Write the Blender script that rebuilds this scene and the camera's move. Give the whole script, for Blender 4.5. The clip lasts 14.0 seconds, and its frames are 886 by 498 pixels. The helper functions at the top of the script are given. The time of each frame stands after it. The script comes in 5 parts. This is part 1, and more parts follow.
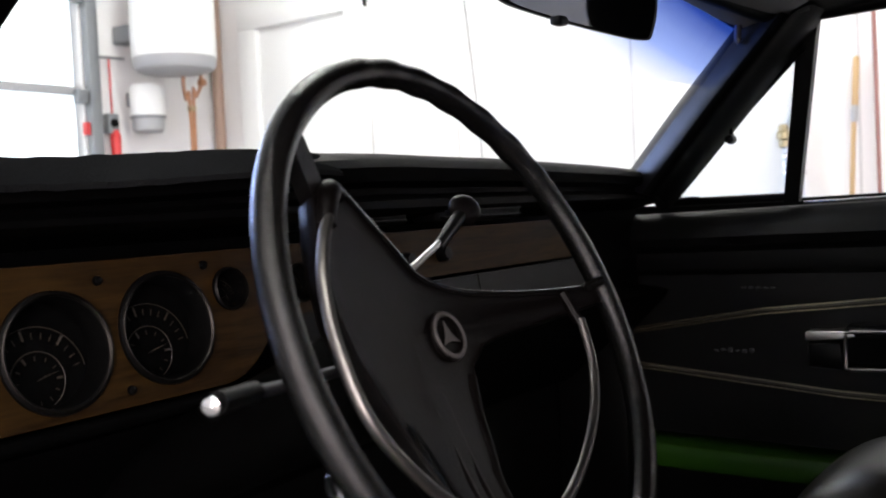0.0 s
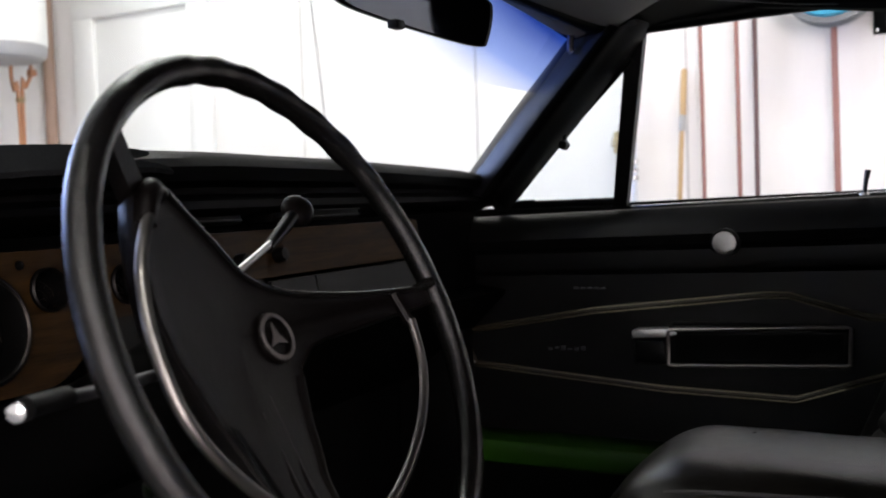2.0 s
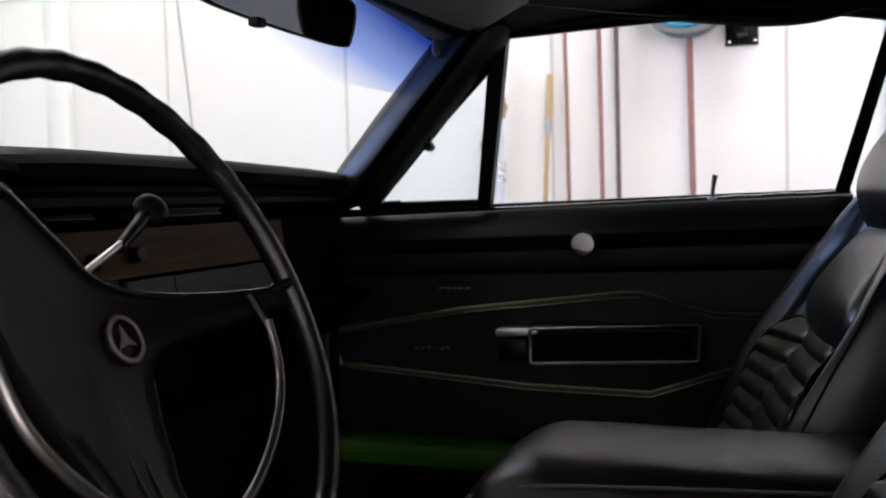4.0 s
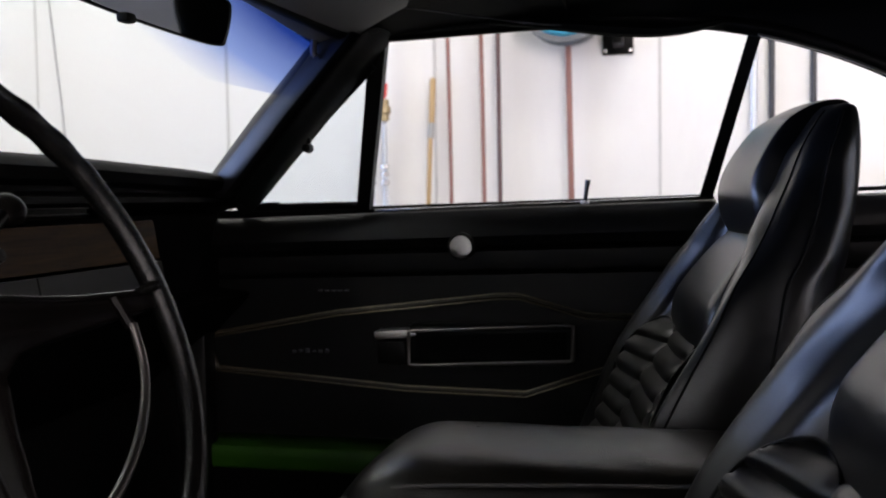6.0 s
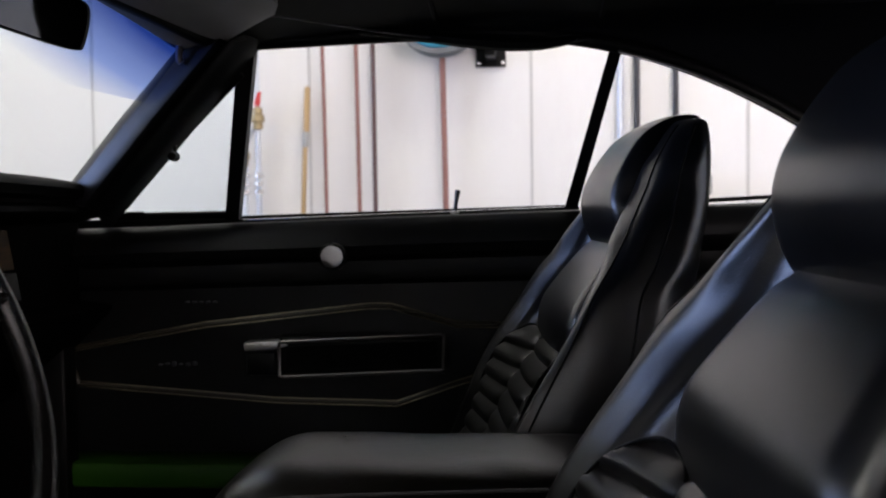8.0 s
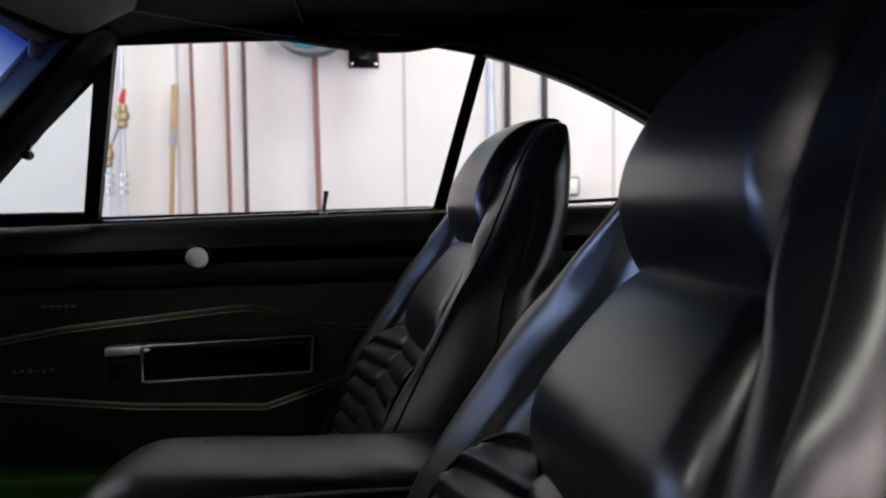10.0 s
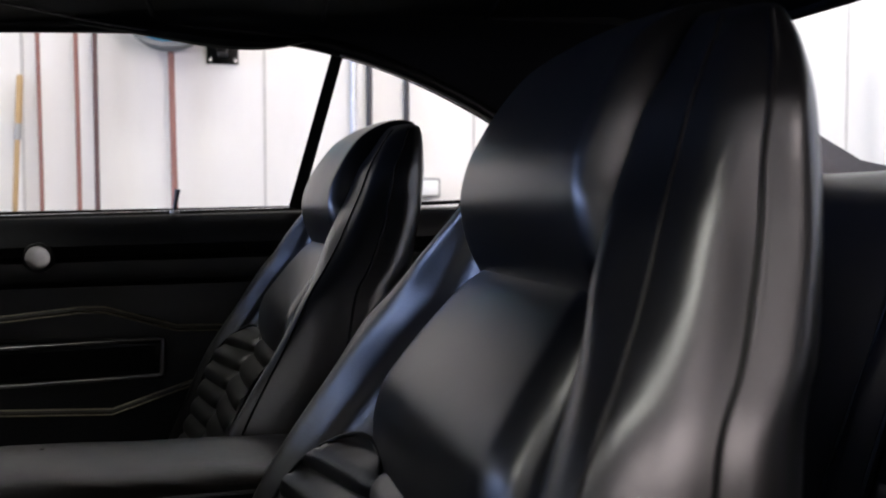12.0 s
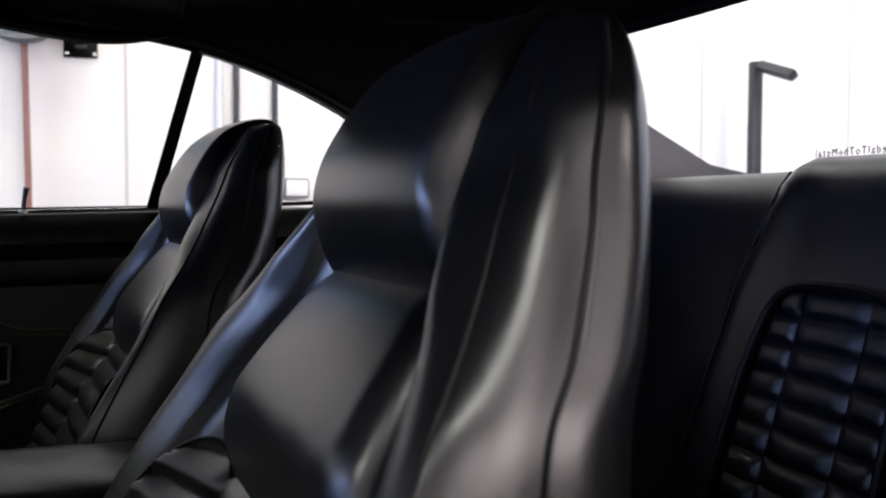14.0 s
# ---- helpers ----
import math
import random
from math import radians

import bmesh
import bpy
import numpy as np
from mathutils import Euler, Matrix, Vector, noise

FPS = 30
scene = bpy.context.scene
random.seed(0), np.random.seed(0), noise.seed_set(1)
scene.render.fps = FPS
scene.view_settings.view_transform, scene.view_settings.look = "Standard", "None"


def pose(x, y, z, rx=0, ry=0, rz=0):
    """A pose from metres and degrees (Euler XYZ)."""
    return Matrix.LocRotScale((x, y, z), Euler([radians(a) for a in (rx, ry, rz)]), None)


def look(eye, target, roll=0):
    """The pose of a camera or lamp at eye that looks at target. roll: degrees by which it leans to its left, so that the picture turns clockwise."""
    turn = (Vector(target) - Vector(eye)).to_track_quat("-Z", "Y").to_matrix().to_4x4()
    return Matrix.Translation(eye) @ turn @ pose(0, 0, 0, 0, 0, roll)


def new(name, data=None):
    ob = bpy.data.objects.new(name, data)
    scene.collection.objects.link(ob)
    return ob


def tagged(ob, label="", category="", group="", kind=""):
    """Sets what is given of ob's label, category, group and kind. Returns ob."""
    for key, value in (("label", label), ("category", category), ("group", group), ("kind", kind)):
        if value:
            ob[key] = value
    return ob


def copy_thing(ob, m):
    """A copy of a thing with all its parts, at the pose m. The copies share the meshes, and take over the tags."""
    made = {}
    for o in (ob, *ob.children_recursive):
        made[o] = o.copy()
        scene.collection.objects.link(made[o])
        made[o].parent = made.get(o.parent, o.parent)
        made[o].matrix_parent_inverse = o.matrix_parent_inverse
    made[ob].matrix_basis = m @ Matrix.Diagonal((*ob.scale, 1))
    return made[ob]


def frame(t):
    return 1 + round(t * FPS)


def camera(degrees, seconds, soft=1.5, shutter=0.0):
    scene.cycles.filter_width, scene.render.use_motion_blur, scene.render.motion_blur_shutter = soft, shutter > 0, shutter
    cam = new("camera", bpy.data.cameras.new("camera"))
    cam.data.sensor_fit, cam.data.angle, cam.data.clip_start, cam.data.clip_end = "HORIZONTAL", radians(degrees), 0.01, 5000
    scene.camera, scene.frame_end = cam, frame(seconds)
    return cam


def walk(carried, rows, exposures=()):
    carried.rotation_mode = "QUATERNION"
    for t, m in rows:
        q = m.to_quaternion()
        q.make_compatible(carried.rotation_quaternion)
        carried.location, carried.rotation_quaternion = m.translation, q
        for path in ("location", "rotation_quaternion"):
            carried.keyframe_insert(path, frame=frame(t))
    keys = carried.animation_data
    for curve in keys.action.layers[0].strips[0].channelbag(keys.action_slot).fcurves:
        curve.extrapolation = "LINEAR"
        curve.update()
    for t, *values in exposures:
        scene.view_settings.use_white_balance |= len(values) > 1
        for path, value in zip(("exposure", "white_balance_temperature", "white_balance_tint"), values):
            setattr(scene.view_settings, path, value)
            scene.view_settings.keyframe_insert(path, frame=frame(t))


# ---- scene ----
cam = camera(49.78, 14.0, soft=1.8)
cam.data.dof.use_dof, cam.data.dof.focus_distance, cam.data.dof.aperture_fstop = True, 1.0, 9.0
# seconds, place of the lens, yaw, pitch, roll: a pan on a tripod beside the open driver's door
PATH = [
    (0, 0.0000, 0.0000, 0.950, 35.899, -2.579, 2.611),
    (0.5, 0.0038, 0.0012, 0.950, 33.470, -2.648, 2.434),
    (1, 0.0077, 0.0022, 0.950, 31.021, -2.737, 2.345),
    (1.5, 0.0112, 0.0029, 0.950, 28.896, -2.821, 2.118),
    (2, 0.0147, 0.0034, 0.950, 26.856, -2.891, 1.916),
    (2.5, 0.0177, 0.0035, 0.950, 25.155, -2.924, 1.803),
    (3, 0.0214, 0.0039, 0.950, 23.061, -2.996, 1.673),
    (5.5, 0.0377, 0.0031, 0.950, 14.230, -3.077, 1.031),
    (6, 0.0411, 0.0028, 0.950, 12.419, -3.077, 0.894),
    (6.5, 0.0447, 0.0023, 0.950, 10.511, -3.048, 0.785),
    (7, 0.0482, 0.0018, 0.950, 8.655, -2.900, 0.857),
    (7.5, 0.0517, 0.0011, 0.950, 6.844, -2.734, 0.853),
    (8, 0.0550, 0.0004, 0.950, 5.153, -2.600, 0.751),
    (10.5, 0.0728, -0.0048, 0.950, -4.175, -2.640, 0.470),
    (11, 0.0766, -0.0061, 0.950, -6.162, -2.635, 0.202),
    (11.5, 0.0805, -0.0076, 0.950, -8.249, -2.640, 0.167),
    (12, 0.0843, -0.0092, 0.950, -10.297, -2.640, 0.004),
    (12.5, 0.0882, -0.0109, 0.950, -12.402, -2.648, -0.069),
    (13, 0.0916, -0.0126, 0.950, -14.202, -2.626, -0.147),
    (13.5, 0.0949, -0.0144, 0.950, -15.931, -2.599, -0.304),
    (14, 0.0984, -0.0163, 0.950, -17.874, -2.572, -0.271),
]
walk(cam, [(t, pose(x, y, z, 90 + pitch, roll, yaw)) for t, x, y, z, yaw, pitch, roll in PATH], [(0.0, -0.15), (1.5, -0.25), (3.0, -0.5), (5.5, -0.65), (7.5, -0.88), (10.5, -0.82), (12.5, -0.70), (14.0, -0.58)])

# ---- world and light ----
world = bpy.data.worlds.new("world")
scene.world = world
world.use_nodes = True
sky = world.node_tree.nodes.new("ShaderNodeTexSky")
sky.sky_type, sky.sun_disc, sky.sun_elevation, sky.sun_rotation = "NISHITA", False, radians(35), radians(60)
world.node_tree.nodes["Background"].inputs["Strength"].default_value = 0.08
world.node_tree.links.new(sky.outputs["Color"], world.node_tree.nodes["Background"].inputs["Color"])


def area_lamp(name, m, sx, sy, watts, colour):
    d = bpy.data.lights.new(name, "AREA")
    d.shape, d.size, d.size_y, d.energy, d.color = "RECTANGLE", sx, sy, watts, colour
    ob = new(name, d)
    ob.matrix_world = m
    return ob


CEIL = 3.6
LAMP_PLACES = [(-2.6, 2.9), (0.3, 2.9), (3.0, 2.9), (-2.6, -0.9), (0.3, -0.9), (3.0, -0.9)]
for lx, ly in LAMP_PLACES:
    area_lamp("tube_light", pose(lx, ly, CEIL - 0.14), 1.5, 0.3, 53, (0.975, 0.965, 0.885))
# daylight through the glazed garage door in front of the car
area_lamp("door_daylight", look((-4.55, 0.3, 1.35), (0, 0.3, 1.3)), 5.2, 1.9, 155, (0.36, 0.50, 1.0)).data.spread = radians(75)
# added lamp behind the lens, in an unseen wall gap, for the driver's seat side
area_lamp("added_side_light", look((2.77, -3.36, 1.65), (2.77, 0.6, 1.65)), 1.76, 3.1, 335, (1.0, 0.85, 0.845))

# ---- materials ----


def nodes_of(name):
    m = bpy.data.materials.new(name)
    m.use_nodes = True
    nt = m.node_tree
    return m, nt, nt.nodes["Principled BSDF"]


def node(nt, kind, **values):
    n = nt.nodes.new(kind)
    for key, value in values.items():
        n.inputs[key].default_value = value
    return n


def surface(name, colour, rough=0.5, metal=0.0, grain=200.0, bump=0.0, vary=0.15, stain=3.0, rough_vary=0.1, spec=0.5, coat=0.0, stretch=(1, 1, 1)):
    """A painted, moulded or sewn surface: colour varied at two scales, fine relief and uneven gloss."""
    m, nt, b = nodes_of(name)
    co = nt.nodes.new("ShaderNodeTexCoord")
    mp = node(nt, "ShaderNodeMapping", Scale=stretch)
    nt.links.new(co.outputs["Object"], mp.inputs["Vector"])
    big = node(nt, "ShaderNodeTexNoise", Scale=stain, Detail=4.0)
    fine = node(nt, "ShaderNodeTexNoise", Scale=grain, Detail=3.0)
    for n in (big, fine):
        nt.links.new(mp.outputs["Vector"], n.inputs["Vector"])
    mix = nt.nodes.new("ShaderNodeMath")
    mix.operation = "MULTIPLY_ADD"
    mix.inputs[1].default_value = 0.35
    nt.links.new(fine.outputs["Fac"], mix.inputs[0])
    half = nt.nodes.new("ShaderNodeMath")
    half.operation = "MULTIPLY"
    half.inputs[1].default_value = 0.65
    nt.links.new(big.outputs["Fac"], half.inputs[0])
    nt.links.new(half.outputs[0], mix.inputs[2])
    ramp = nt.nodes.new("ShaderNodeValToRGB")
    lo, hi = [max(0.0, c * (1 - vary)) for c in colour], [min(1.0, c * (1 + vary)) for c in colour]
    ramp.color_ramp.elements[0].position, ramp.color_ramp.elements[0].color = 0.3, (*lo, 1)
    ramp.color_ramp.elements[1].position, ramp.color_ramp.elements[1].color = 0.7, (*hi, 1)
    nt.links.new(mix.outputs[0], ramp.inputs["Fac"])
    nt.links.new(ramp.outputs["Color"], b.inputs["Base Color"])
    mr = node(nt, "ShaderNodeMapRange")
    mr.inputs["To Min"].default_value, mr.inputs["To Max"].default_value = rough - rough_vary, rough + rough_vary
    nt.links.new(mix.outputs[0], mr.inputs["Value"])
    nt.links.new(mr.outputs["Result"], b.inputs["Roughness"])
    b.inputs["Metallic"].default_value = metal
    b.inputs["Specular IOR Level"].default_value = spec
    b.inputs["Coat Weight"].default_value = coat
    if bump:
        bp = node(nt, "ShaderNodeBump", Strength=bump, Distance=0.001)
        nt.links.new(fine.outputs["Fac"], bp.inputs["Height"])
        nt.links.new(bp.outputs["Normal"], b.inputs["Normal"])
    return m


def leather(name, colour, rough, bump=0.35, spec=0.5, pores=620.0):
    """Grained vinyl: voronoi pores, slow creases and a soft gloss."""
    m, nt, b = nodes_of(name)
    co = nt.nodes.new("ShaderNodeTexCoord")
    vor = node(nt, "ShaderNodeTexVoronoi", Scale=pores)
    fold = node(nt, "ShaderNodeTexNoise", Scale=14.0, Detail=1.0, Roughness=0.4, Distortion=0.3)
    wear = node(nt, "ShaderNodeTexNoise", Scale=5.0, Detail=5.0)
    for n in (vor, fold, wear):
        nt.links.new(co.outputs["Object"], n.inputs["Vector"])
    ramp = nt.nodes.new("ShaderNodeValToRGB")
    ramp.color_ramp.elements[0].position, ramp.color_ramp.elements[0].color = 0.35, (*[c * 0.75 for c in colour], 1)
    ramp.color_ramp.elements[1].position, ramp.color_ramp.elements[1].color = 0.7, (*[c * 1.3 for c in colour], 1)
    nt.links.new(wear.outputs["Fac"], ramp.inputs["Fac"])
    nt.links.new(ramp.outputs["Color"], b.inputs["Base Color"])
    mr = node(nt, "ShaderNodeMapRange")
    mr.inputs["To Min"].default_value, mr.inputs["To Max"].default_value = rough - 0.07, rough + 0.09
    nt.links.new(wear.outputs["Fac"], mr.inputs["Value"])
    nt.links.new(mr.outputs["Result"], b.inputs["Roughness"])
    b.inputs["Specular IOR Level"].default_value = spec
    b1 = node(nt, "ShaderNodeBump", Strength=bump * 0.07, Distance=0.004)
    nt.links.new(fold.outputs["Fac"], b1.inputs["Height"])
    b2 = node(nt, "ShaderNodeBump", Strength=bump, Distance=0.0005)
    nt.links.new(vor.outputs["Distance"], b2.inputs["Height"])
    nt.links.new(b1.outputs["Normal"], b2.inputs["Normal"])
    nt.links.new(b2.outputs["Normal"], b.inputs["Normal"])
    return m


def wood(name):
    """Dull walnut veneer with long grain across the car."""
    m, nt, b = nodes_of(name)
    co = nt.nodes.new("ShaderNodeTexCoord")
    mp = node(nt, "ShaderNodeMapping", Scale=(30, 4, 60))
    nt.links.new(co.outputs["Object"], mp.inputs["Vector"])
    n1 = node(nt, "ShaderNodeTexNoise", Scale=1.6, Detail=8.0, Distortion=0.8)
    n2 = node(nt, "ShaderNodeTexNoise", Scale=9.0, Detail=4.0)
    for n in (n1, n2):
        nt.links.new(mp.outputs["Vector"], n.inputs["Vector"])
    add = nt.nodes.new("ShaderNodeMath")
    add.operation = "MULTIPLY_ADD"
    add.inputs[1].default_value = 0.4
    nt.links.new(n2.outputs["Fac"], add.inputs[0])
    nt.links.new(n1.outputs["Fac"], add.inputs[2])
    ramp = nt.nodes.new("ShaderNodeValToRGB")
    ramp.color_ramp.elements[0].position, ramp.color_ramp.elements[0].color = 0.45, (0.0045, 0.0022, 0.0007, 1)
    ramp.color_ramp.elements[1].position, ramp.color_ramp.elements[1].color = 0.95, (0.026, 0.0135, 0.0036, 1)
    nt.links.new(add.outputs[0], ramp.inputs["Fac"])
    nt.links.new(ramp.outputs["Color"], b.inputs["Base Color"])
    b.inputs["Roughness"].default_value = 0.48
    b.inputs["Specular IOR Level"].default_value = 0.06
    bp = node(nt, "ShaderNodeBump", Strength=0.15, Distance=0.0006)
    nt.links.new(add.outputs[0], bp.inputs["Height"])
    nt.links.new(bp.outputs["Normal"], b.inputs["Normal"])
    return m


def glass(name, tint=(0.97, 0.985, 0.98), gloss=0.02):
    """A thin clear pane: what is behind it shows, and it mirrors a little at a glance."""
    m, nt, b = nodes_of(name)
    nt.nodes.remove(b)
    tr = node(nt, "ShaderNodeBsdfTransparent", Color=(*tint, 1))
    gl = node(nt, "ShaderNodeBsdfGlossy", Roughness=gloss)
    mx = node(nt, "ShaderNodeMixShader", Fac=0.03)
    nt.links.new(tr.outputs[0], mx.inputs[1])
    nt.links.new(gl.outputs[0], mx.inputs[2])
    nt.links.new(mx.outputs[0], nt.nodes["Material Output"].inputs["Surface"])
    return m


def shade_band_glass(name):
    """The windscreen's blue shade band: deep blue at the header, fading out downwards."""
    m, nt, b = nodes_of(name)
    nt.nodes.remove(b)
    co = nt.nodes.new("ShaderNodeTexCoord")
    sp = nt.nodes.new("ShaderNodeSeparateXYZ")
    nt.links.new(co.outputs["Object"], sp.inputs[0])
    mr = node(nt, "ShaderNodeMapRange")
    mr.inputs["From Min"].default_value, mr.inputs["From Max"].default_value = 1.105 + 0.36, 1.195 + 0.36
    dip = nt.nodes.new("ShaderNodeMath")
    dip.operation = "MULTIPLY_ADD"
    dip.inputs[1].default_value = 0.24
    nt.links.new(sp.outputs["Y"], dip.inputs[0])
    nt.links.new(sp.outputs["Z"], dip.inputs[2])
    nt.links.new(dip.outputs[0], mr.inputs["Value"])
    ramp = nt.nodes.new("ShaderNodeValToRGB")
    ramp.color_ramp.elements[0].color = (0.93, 0.975, 0.99, 1)
    ramp.color_ramp.elements[1].color = (0.015, 0.045, 0.26, 1)
    mid = ramp.color_ramp.elements.new(0.45)
    mid.color = (0.26, 0.37, 0.74, 1)
    nt.links.new(mr.outputs["Result"], ramp.inputs["Fac"])
    tr = nt.nodes.new("ShaderNodeBsdfTransparent")
    nt.links.new(ramp.outputs["Color"], tr.inputs["Color"])
    gl = node(nt, "ShaderNodeBsdfGlossy", Roughness=0.02)
    mx = node(nt, "ShaderNodeMixShader", Fac=0.03)
    nt.links.new(tr.outputs[0], mx.inputs[1])
    nt.links.new(gl.outputs[0], mx.inputs[2])
    nt.links.new(mx.outputs[0], nt.nodes["Material Output"].inputs["Surface"])
    return m


def glow(name, colour, strength):
    m, nt, b = nodes_of(name)
    b.inputs["Base Color"].default_value = (0.9, 0.9, 0.9, 1)
    b.inputs["Emission Color"].default_value = (*colour, 1)
    b.inputs["Emission Strength"].default_value = strength
    return m


VINYL = leather("black_vinyl", (0.0026, 0.0026, 0.0029), 0.30, 0.17, 0.68)
# black bench vinyl with the blue light that falls on it mixed into the base colour
BENCH_VINYL = leather("blue_lit_black_vinyl", (0.002, 0.0028, 0.0065), 0.34, 0.3, 0.34)
DOOR_VINYL = leather("door_vinyl", (0.0014, 0.0014, 0.0014), 0.40, 0.3, 0.19)
ARM_VINYL = leather("armrest_vinyl", (0.0034, 0.0028, 0.0023), 0.28, 0.5, 0.27)
VINYL_SOFT = leather("black_vinyl_matt", (0.0010, 0.0010, 0.0010), 0.48, 0.25, 0.025)
PIPING = surface("black_piping", (0.0026, 0.0024, 0.0026), 0.45, grain=400, bump=0.1, spec=0.12)
THREAD = surface("grey_thread", (0.02, 0.02, 0.02), 0.7, grain=900, bump=0.3)
BLACK = surface("black_plastic", (0.0012, 0.0012, 0.0012), 0.40, grain=500, bump=0.2, spec=0.10)
RIM = leather("steering_rim_vinyl", (0.003, 0.0028, 0.0027), 0.14, 0.40, 0.29, 1400.0)
HUB = surface("steering_hub_plastic", (0.0019, 0.0015, 0.0014), 0.36, grain=600, bump=0.3, spec=0.06)
CARPET = surface("dash_mat_carpet", (0.0065, 0.0068, 0.0072), 0.95, grain=420, bump=1.0, vary=0.7, spec=0.0)
LINER = surface("headliner_vinyl", (0.003, 0.003, 0.003), 0.6, grain=900, bump=0.3, spec=0.08)
FLOOR_CARPET = surface("floor_carpet", (0.005, 0.005, 0.005), 0.95, grain=600, bump=1.0, vary=0.4, spec=0.1)
CHROME = surface("chrome", (0.62, 0.62, 0.62), 0.2, 1.0, grain=60, vary=0.08, rough_vary=0.07)
SATIN = surface("satin_chrome", (0.6, 0.59, 0.58), 0.42, 1.0, grain=90, vary=0.1)
BRUSHED = surface("brushed_metal", (0.42, 0.41, 0.39), 0.32, 1.0, grain=160, vary=0.15, bump=0.1)
CAP_METAL = surface("cross_brushed_metal", (0.42, 0.41, 0.40), 0.30, 1.0, grain=160, vary=0.15)
ring = CAP_METAL.node_tree.nodes.new("ShaderNodeTangent")
ring.direction_type, ring.axis = "RADIAL", "Y"
cap_bsdf = CAP_METAL.node_tree.nodes["Principled BSDF"]
cap_bsdf.inputs["Anisotropic"].default_value = 0.75
CAP_METAL.node_tree.links.new(ring.outputs["Tangent"], cap_bsdf.inputs["Tangent"])
BADGE_GREY = surface("worn_badge_grey", (0.06, 0.057, 0.054), 0.55, 0.5, grain=200, vary=0.3)
HORN = surface("satin_grey_metal", (0.15, 0.142, 0.135), 0.36, 1.0, grain=120, vary=0.12)
KHAKI = surface("khaki_trim", (0.018, 0.015, 0.009), 0.5, grain=120, vary=0.25, spec=0.3)
GILT = surface("dull_gilt_trim", (0.21, 0.185, 0.125), 0.42, 1.0, grain=120, vary=0.2)
BEZEL = surface("dark_bezel_metal", (0.014, 0.0125, 0.011), 0.35, 0.9, grain=90, vary=0.2)
DARK_METAL = surface("dark_metal", (0.045, 0.045, 0.05), 0.4, 0.6, grain=90, vary=0.25)
WOOD = wood("walnut_veneer")
PILLAR_PAINT = surface("black_pillar_paint", (0.004, 0.004, 0.005), 0.3, grain=300, bump=0.15, rough_vary=0.06, spec=0.2)
DIAL = surface("dial_black", (0.0012, 0.0012, 0.0012), 0.5, grain=80, spec=0.03)
DIAL_MARK = surface("dial_marks", (0.016, 0.012, 0.007), 0.6, grain=80)
GREEN = surface("green_car_paint", (0.012, 0.048, 0.002), 0.35, grain=40, vary=0.1, coat=0.3)
GREY_PANEL = surface("grey_dash_panel", (0.005, 0.0048, 0.0047), 0.5, grain=300, bump=0.3, spec=0.18)
GLASS = glass("clear_glass", (0.94, 0.975, 0.99))
GREY_VINYL = leather("grey_vinyl", (0.12, 0.12, 0.12), 0.5, 0.25, 0.3)
BAND = shade_band_glass("shade_band_glass")
MIRROR = surface("dimmed_mirror_glass", (0.10, 0.10, 0.10), 0.03, 1.0, grain=10, vary=0.01, rough_vary=0.01)
WALL = surface("white_wall_panel", (0.78, 0.765, 0.755), 0.5, grain=30, bump=0.15, vary=0.03, stain=0.8, stretch=(1, 1, 0.2))
CEILING = surface("white_ceiling", (0.8, 0.8, 0.79), 0.7, grain=20, vary=0.03)
CONCRETE = surface("grey_concrete", (0.24, 0.232, 0.224), 0.6, grain=50, bump=0.4, vary=0.25)
SEAM = surface("grey_joint", (0.55, 0.54, 0.53), 0.6, grain=60)
WHITE = surface("white_enamel", (0.78, 0.78, 0.77), 0.3, grain=40, vary=0.04)
GREY = surface("grey_steel", (0.20, 0.21, 0.22), 0.45, 0.3, grain=60, vary=0.2)
COPPER = surface("copper_pipe", (0.45, 0.22, 0.12), 0.4, 0.7, grain=60, vary=0.25)
BROWN = surface("brown_pipe", (0.33, 0.22, 0.17), 0.6, grain=60, vary=0.2)
HOSE = surface("red_rubber_hose", (0.27, 0.125, 0.105), 0.55, grain=150, vary=0.15, bump=0.2)
HOSE_DARK = surface("dark_red_hose", (0.11, 0.06, 0.058), 0.55, grain=150, vary=0.15, bump=0.2)
BROOM_WOOD = surface("pale_broom_wood", (0.46, 0.31, 0.15), 0.5, grain=60, vary=0.2, stretch=(1, 1, 0.05))
TAPE = surface("grey_tape", (0.35, 0.35, 0.36), 0.45, grain=100)
RED = surface("red_plastic", (0.55, 0.03, 0.03), 0.4, grain=60)
BLUE = surface("blue_plastic", (0.05, 0.33, 0.50), 0.4, grain=60)
BRASS = surface("brass", (0.36, 0.29, 0.17), 0.35, 0.9, grain=90, vary=0.2)
GALV = surface("galvanised_pipe", (0.55, 0.58, 0.63), 0.4, 0.7, grain=70, vary=0.2)
RUBBER = surface("tyre_rubber", (0.02, 0.02, 0.02), 0.8, grain=200, bump=0.3)
GLOW_TUBE = glow("lamp_diffuser", (1.0, 0.97, 0.93), 6.0)
DAY = glow("daylight_pane", (0.86, 0.93, 1.0), 1.5)

# ---- mesh helpers ----


def thing(name, label, category, group="", kind="", at=(0, 0, 0)):
    ob = new(name)
    ob.location = at
    ob.empty_display_size = 0.05
    return tagged(ob, label, category, group, kind)


def mesh_of(name, bm, material, smooth=True):
    bmesh.ops.recalc_face_normals(bm, faces=bm.faces)
    me = bpy.data.meshes.new(name)
    bm.to_mesh(me)
    bm.free()
    me.materials.append(material)
    if smooth:
        me.polygons.foreach_set("use_smooth", [True] * len(me.polygons))
        me.set_sharp_from_angle(angle=radians(38))
    return me


